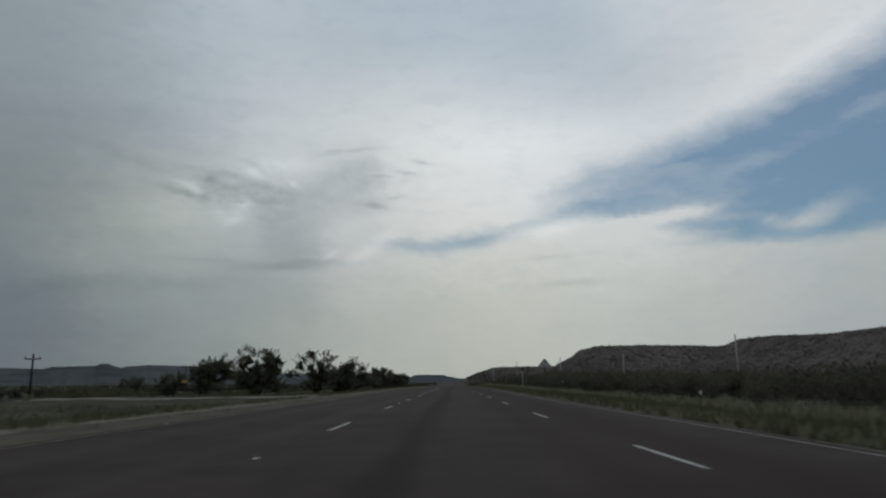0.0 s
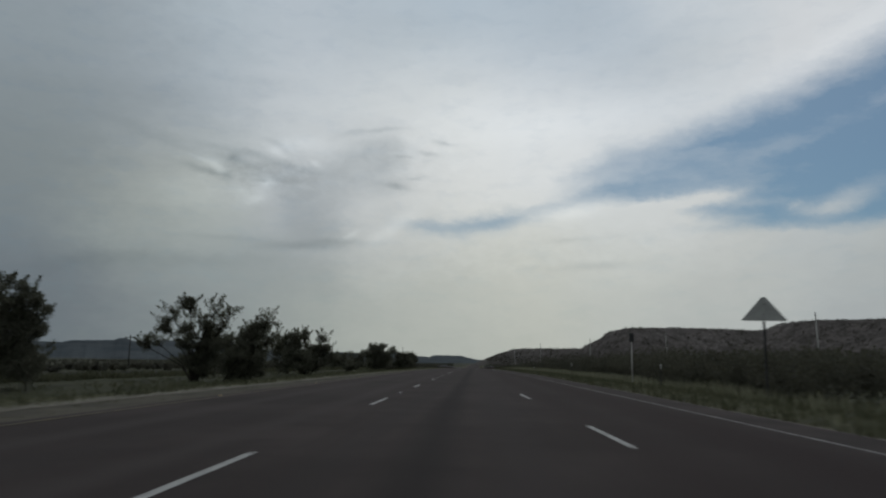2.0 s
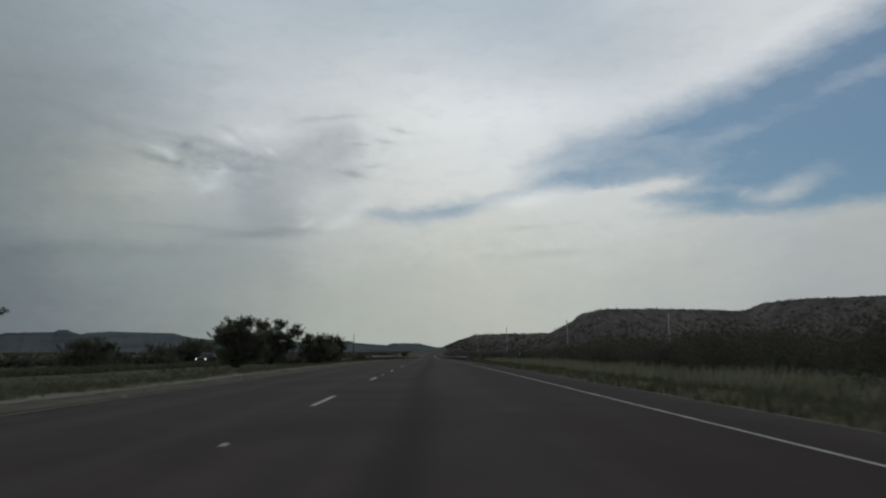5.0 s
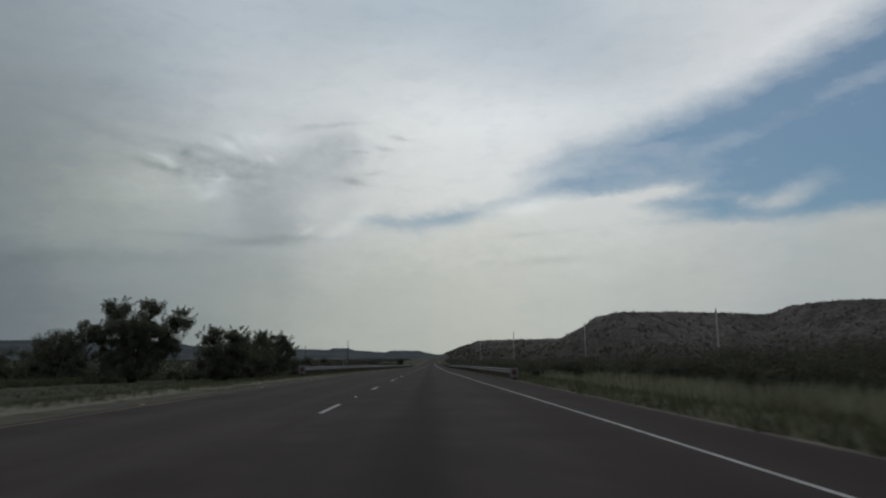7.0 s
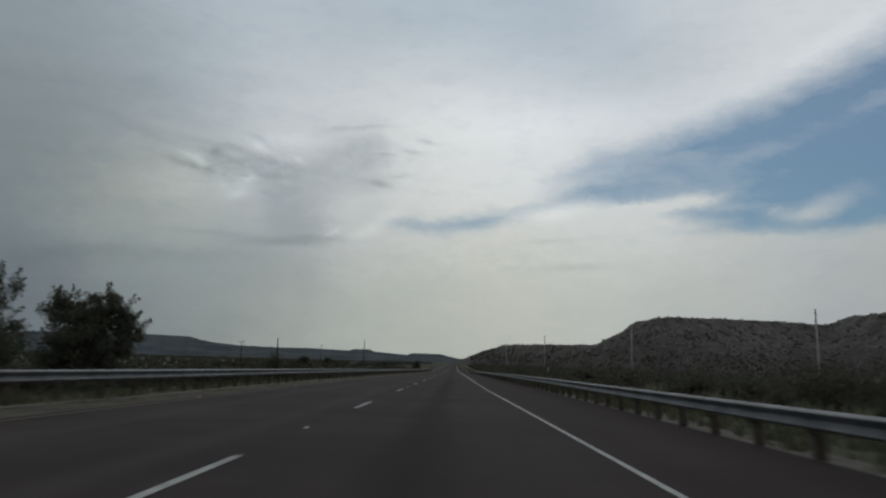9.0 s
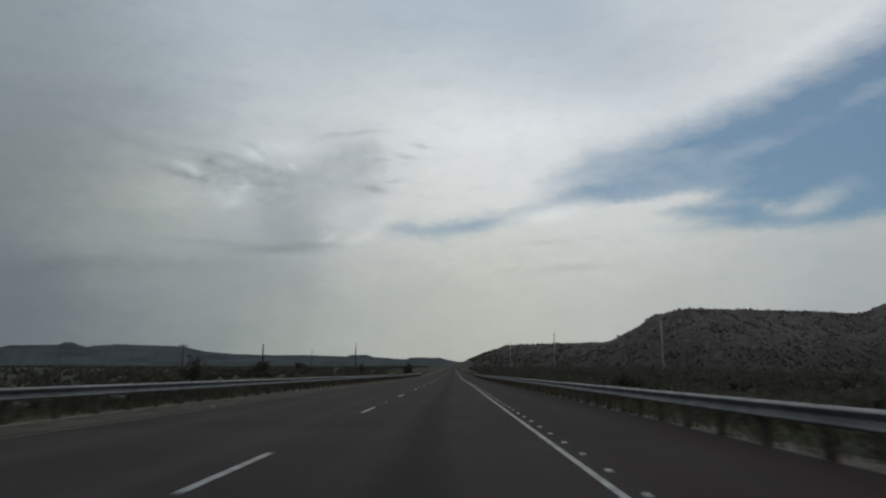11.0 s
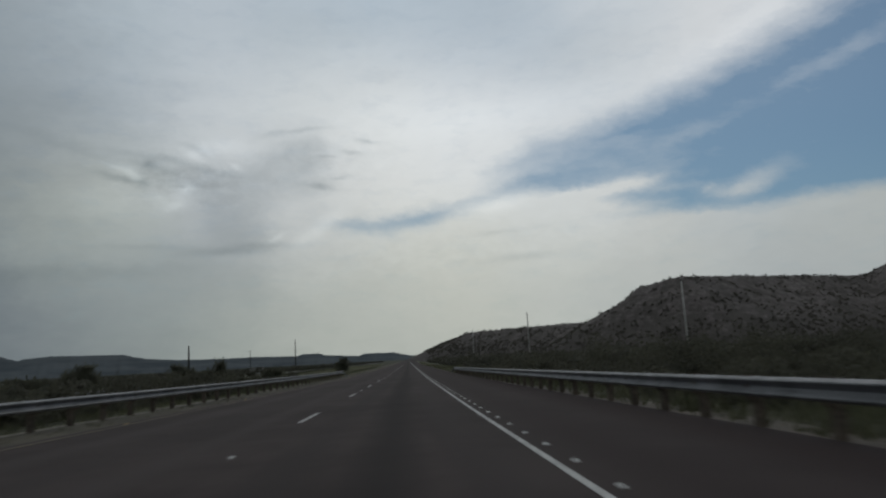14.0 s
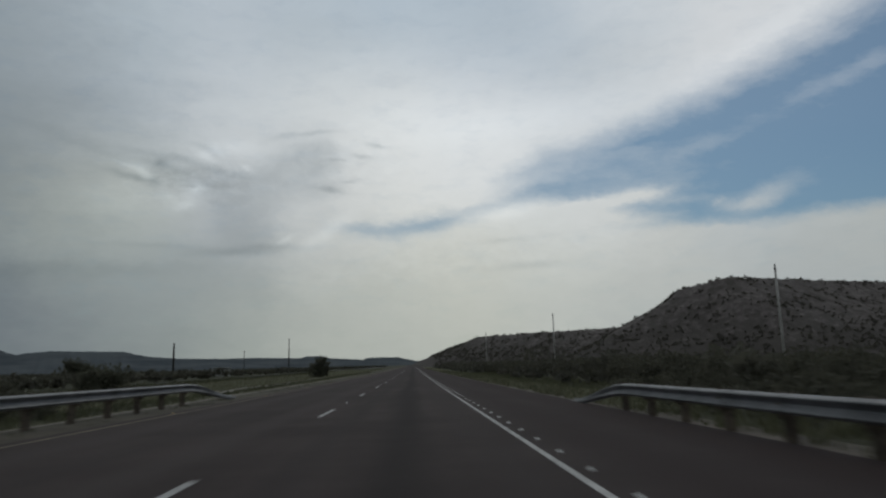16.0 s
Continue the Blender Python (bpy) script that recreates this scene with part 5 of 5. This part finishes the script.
thicket = [(-rng.uniform(17, 24), rng.uniform(492, 503), rng.uniform(1.6, 2.4)) for _ in range(16)] + [(-rng.uniform(12, 27), rng.uniform(440, 501), rng.uniform(1.0, 2.4)) for _ in range(50)] + [(-rng.uniform(9.5, 24), rng.uniform(300, 500), rng.uniform(0.6, 1.5)) for _ in range(130)] + [(-rng.uniform(10, 29), rng.uniform(285, 500), rng.uniform(0.5, 1.2)) for _ in range(330)]
brush("brush", "dark thicket in the dip of the median", thicket, BRUSH_LEAF, 500, 0.1)


def hill_scrub(count):
    xs_, ys_ = rng.uniform(20, 560, count * 4), rng.uniform(560, 1300, count * 4)
    zs_ = np.mean([z_mesa(xs_ + dx, ys_ + dy) for dx, dy in itertools.product((-3, 0, 3), (-3, 0, 3))], axis=0)
    ok = np.where((zs_ > -3) & (waves(xs_, ys_, 61, 34.0, 3) + rng.normal(0, 0.35, len(xs_)) > 0.25 - 0.9 * smooth_step(zs_, 16, 2)))[0][:count]
    all_c, all_s = [], []
    for i in ok:
        h = 0.5 + 1.5 * rng.uniform(0, 1) ** 2.2
        n = 8 + int(9 * h)
        all_c.append(np.array([xs_[i], ys_[i], zs_[i] + h * 0.35]) + cloudlet(rng, n, (h * 0.35, h * 0.35, h * 0.25)))
        all_s.append(rng.uniform(0.25, 0.6, n))
    c, s = np.concatenate(all_c), np.concatenate(all_s)
    tagged(new("hill_scrub", mesh_of("hill_scrub", *leaves(c, s, rng, 0.7), HILL_LEAF)), "dark bushes dotted over the rocky hillside", "scrub", kind="stuff")


hill_scrub(15000)


def grass(name, label, count, xf, y0, y1, mat, height, width, blades=5, bare=-0.45):
    y = rng.uniform(y0, y1, count)
    x = xf(y, rng.uniform(0, 1, count))
    keep = waves(x, y, 51, 6.0, 3) + rng.normal(0, 0.5, count) > bare
    keep &= ~((x < -7.6) & (np.abs(y - track_middle(x)) < 2.3))
    x, y = x[keep], y[keep]
    z = np.where((x < -3) & (x > x_left(y)), z_road(y) + z_cross(x), z_ground(x, y))
    low = np.where((x < -8.5) & (y > 38) & (y < 57), 0.3, 1.0)
    n = len(x)
    verts = np.zeros((n, blades, 3, 3))
    for b in range(blades):
        a = rng.uniform(0, 2 * math.pi, n)
        h = height * low * rng.uniform(0.5, 1.25, n) * (1 + 0.4 * waves(x, y, 52, 11.0, 2))
        off = rng.normal(0, 0.09, (n, 2))
        ca, sa = np.cos(a), np.sin(a)
        root = np.stack([x + off[:, 0], y + off[:, 1], z - 0.04], axis=-1)
        w = width * rng.uniform(0.6, 1.4, n)
        verts[:, b, 0] = root + np.stack([ca * w, sa * w, 0 * w], axis=-1)
        verts[:, b, 1] = root - np.stack([ca * w, sa * w, 0 * w], axis=-1)
        tilt = rng.normal(0, 0.3, (n, 2)) * h[:, None]
        verts[:, b, 2] = root + np.stack([tilt[:, 0], tilt[:, 1], h], axis=-1)
    flat_verts = verts.reshape(-1, 3)
    return tagged(new(name, mesh_of(name, flat_verts, np.arange(len(flat_verts)).reshape(-1, 3), mat)), label, "grass", kind="stuff")


grass("grass", "rough green roadside grass", 26000, lambda y, u: x_pave(y) + 0.25 + u ** 1.4 * 10, -10, 620, GRASS, 0.32, 0.03)
grass("grass", "pale seeding grass along the brush", 8500, lambda y, u: x_pave(y) + 3.0 + u ** 0.7 * (5.5 + 2 * np.sin(y * 0.05)), 175, 360, GRASS_PALE, 0.75, 0.035, bare=0.0)
grass("grass", "rough green grass of the median", 24000, lambda y, u: x_left(y) - 0.6 - u ** 1.5 * 16, -10, 640, GRASS, 0.26, 0.03)
grass("grass", "seeding grass along the brush", 3200, lambda y, u: x_pave(y) + 3.2 + u ** 0.7 * (5.0 + 2 * np.sin(y * 0.05)), 10, 180, GRASS_PALE, 0.6, 0.03, bare=0.0)
grass("grass", "tall rough grass beside the other carriageway", 17000, lambda y, u: -27.4 - u * 3.2, 0, 760, GRASS, 0.62, 0.06)
grass("grass", "pale olive grass of the wide median past the rail", 14000, lambda y, u: -13.5 - u * 17, 500, 860, GRASS_PALE, 0.42, 0.06)
weeds = [(rng.uniform(8.0, 10.2), rng.uniform(300, 500), rng.uniform(0.4, 1.0)) for _ in range(440)] + [(rng.uniform(-9.4, -7.5), rng.uniform(315, 500), rng.uniform(0.35, 0.85)) for _ in range(330)]
brush("weed", "dark weeds grown up behind the guard rails", weeds, BRUSH_LEAF, 85, 0.068)
grass("grass", "low pale dry grass beside the gravel margin", 9000, lambda y, u: x_left(y) - 0.5 - u ** 1.3 * 3.6, -10, 330, GRASS_PALE, 0.13, 0.025)
grass("grass", "low pale dry grass along the edge of the asphalt", 12000, lambda y, u: x_pave(y) + 0.35 + u ** 1.3 * 2.2, -10, 250, GRASS_PALE, 0.16, 0.025)
grass("grass", "pale dry grass along the verge past the rail", 9000, lambda y, u: x_pave(y) + 0.3 + u ** 1.3 * 3.0, 492, 800, GRASS_PALE, 0.24, 0.035)
grass("grass", "sparse short grass on the dusty shoulder", 7000, lambda y, u: x_yellow(y) - 0.6 + u * (x_left(y) - x_yellow(y) + 0.6), -10, 640, GRASS, 0.07, 0.02, bare=0.1)
grass("grass", "tufts of dry grass on the gravel margin", 3500, lambda y, u: x_left(y) - 0.1 - u * 0.8, -10, 640, GRASS_PALE, 0.16, 0.02)

# ---------------------------------------------------------------- paint dashes and raised markers, piece by piece
DASH, PERIOD, FIRST = 3.05, 12.19, 15.45


def dash_mesh(y0, length, x0, x1, mat, width=0.05):
    y = np.array([y0, y0 + length / 2, y0 + length])
    verts, faces = [], []
    for i, yy in enumerate(y):
        x = x0 + (x1 - x0) * i / 2
        for s in (-1, 1):
            verts.append((x + s * width, yy, float(z_road(yy)) + float(z_cross(x)) + 0.005))
        if i:
            faces.append((2 * i - 2, 2 * i - 1, 2 * i + 1, 2 * i))
    return mesh_of("lane_dash", verts, faces, mat)


for k in range(-3, 75):
    part("lane_dash", dash_mesh(FIRST + PERIOD * k, DASH, 0, 0, PAINT), road, "white lane dash")
for k in range(-1, 7):
    y = 8.9 + 11.9 * k
    x0, x1 = (float(np.interp(q, [-5, 9, 21, 33, 59, 71, 84], [5.95, 5.5, 5.1, 4.85, 4.48, 4.19, 3.8])) for q in (y, y + DASH))
    part("lane_dash", dash_mesh(y, DASH, x0, x1, PAINT), road, "white merging-lane dash")


def stud_mesh(name, mat, w, l, h):
    verts = [(-w, -l, 0), (w, -l, 0), (w, l, 0), (-w, l, 0), (-w * 0.7, -l * 0.55, h), (w * 0.7, -l * 0.55, h), (w * 0.7, l * 0.55, h), (-w * 0.7, l * 0.55, h)]
    return mesh_of(name, verts, [(0, 1, 5, 4), (1, 2, 6, 5), (2, 3, 7, 6), (3, 0, 4, 7), (4, 5, 6, 7)], mat)


STUD, STUD_AMBER = stud_mesh("reflector", CERAMIC, 0.04, 0.03, 0.018), stud_mesh("amber_reflector", AMBER, 0.036, 0.034, 0.014)
for k in range(-1, 50, 2):
    y = FIRST + PERIOD * k + 6.6
    part("reflector", STUD, road, at=(0, y, float(z_road(y)) + 0.003))
for k in range(240):
    y = 321.7 + 1.524 * k
    part("reflector", STUD, road, at=(float(x_edge(y)) + 0.2, y, float(z_road(y)) + 0.003))
for k in range(0, 50):
    y = FIRST + PERIOD * k + 3.0
    part("amber_reflector", STUD_AMBER, road, at=(float(x_yellow(y)) - 0.16, y, float(z_road(y)) + 0.003))
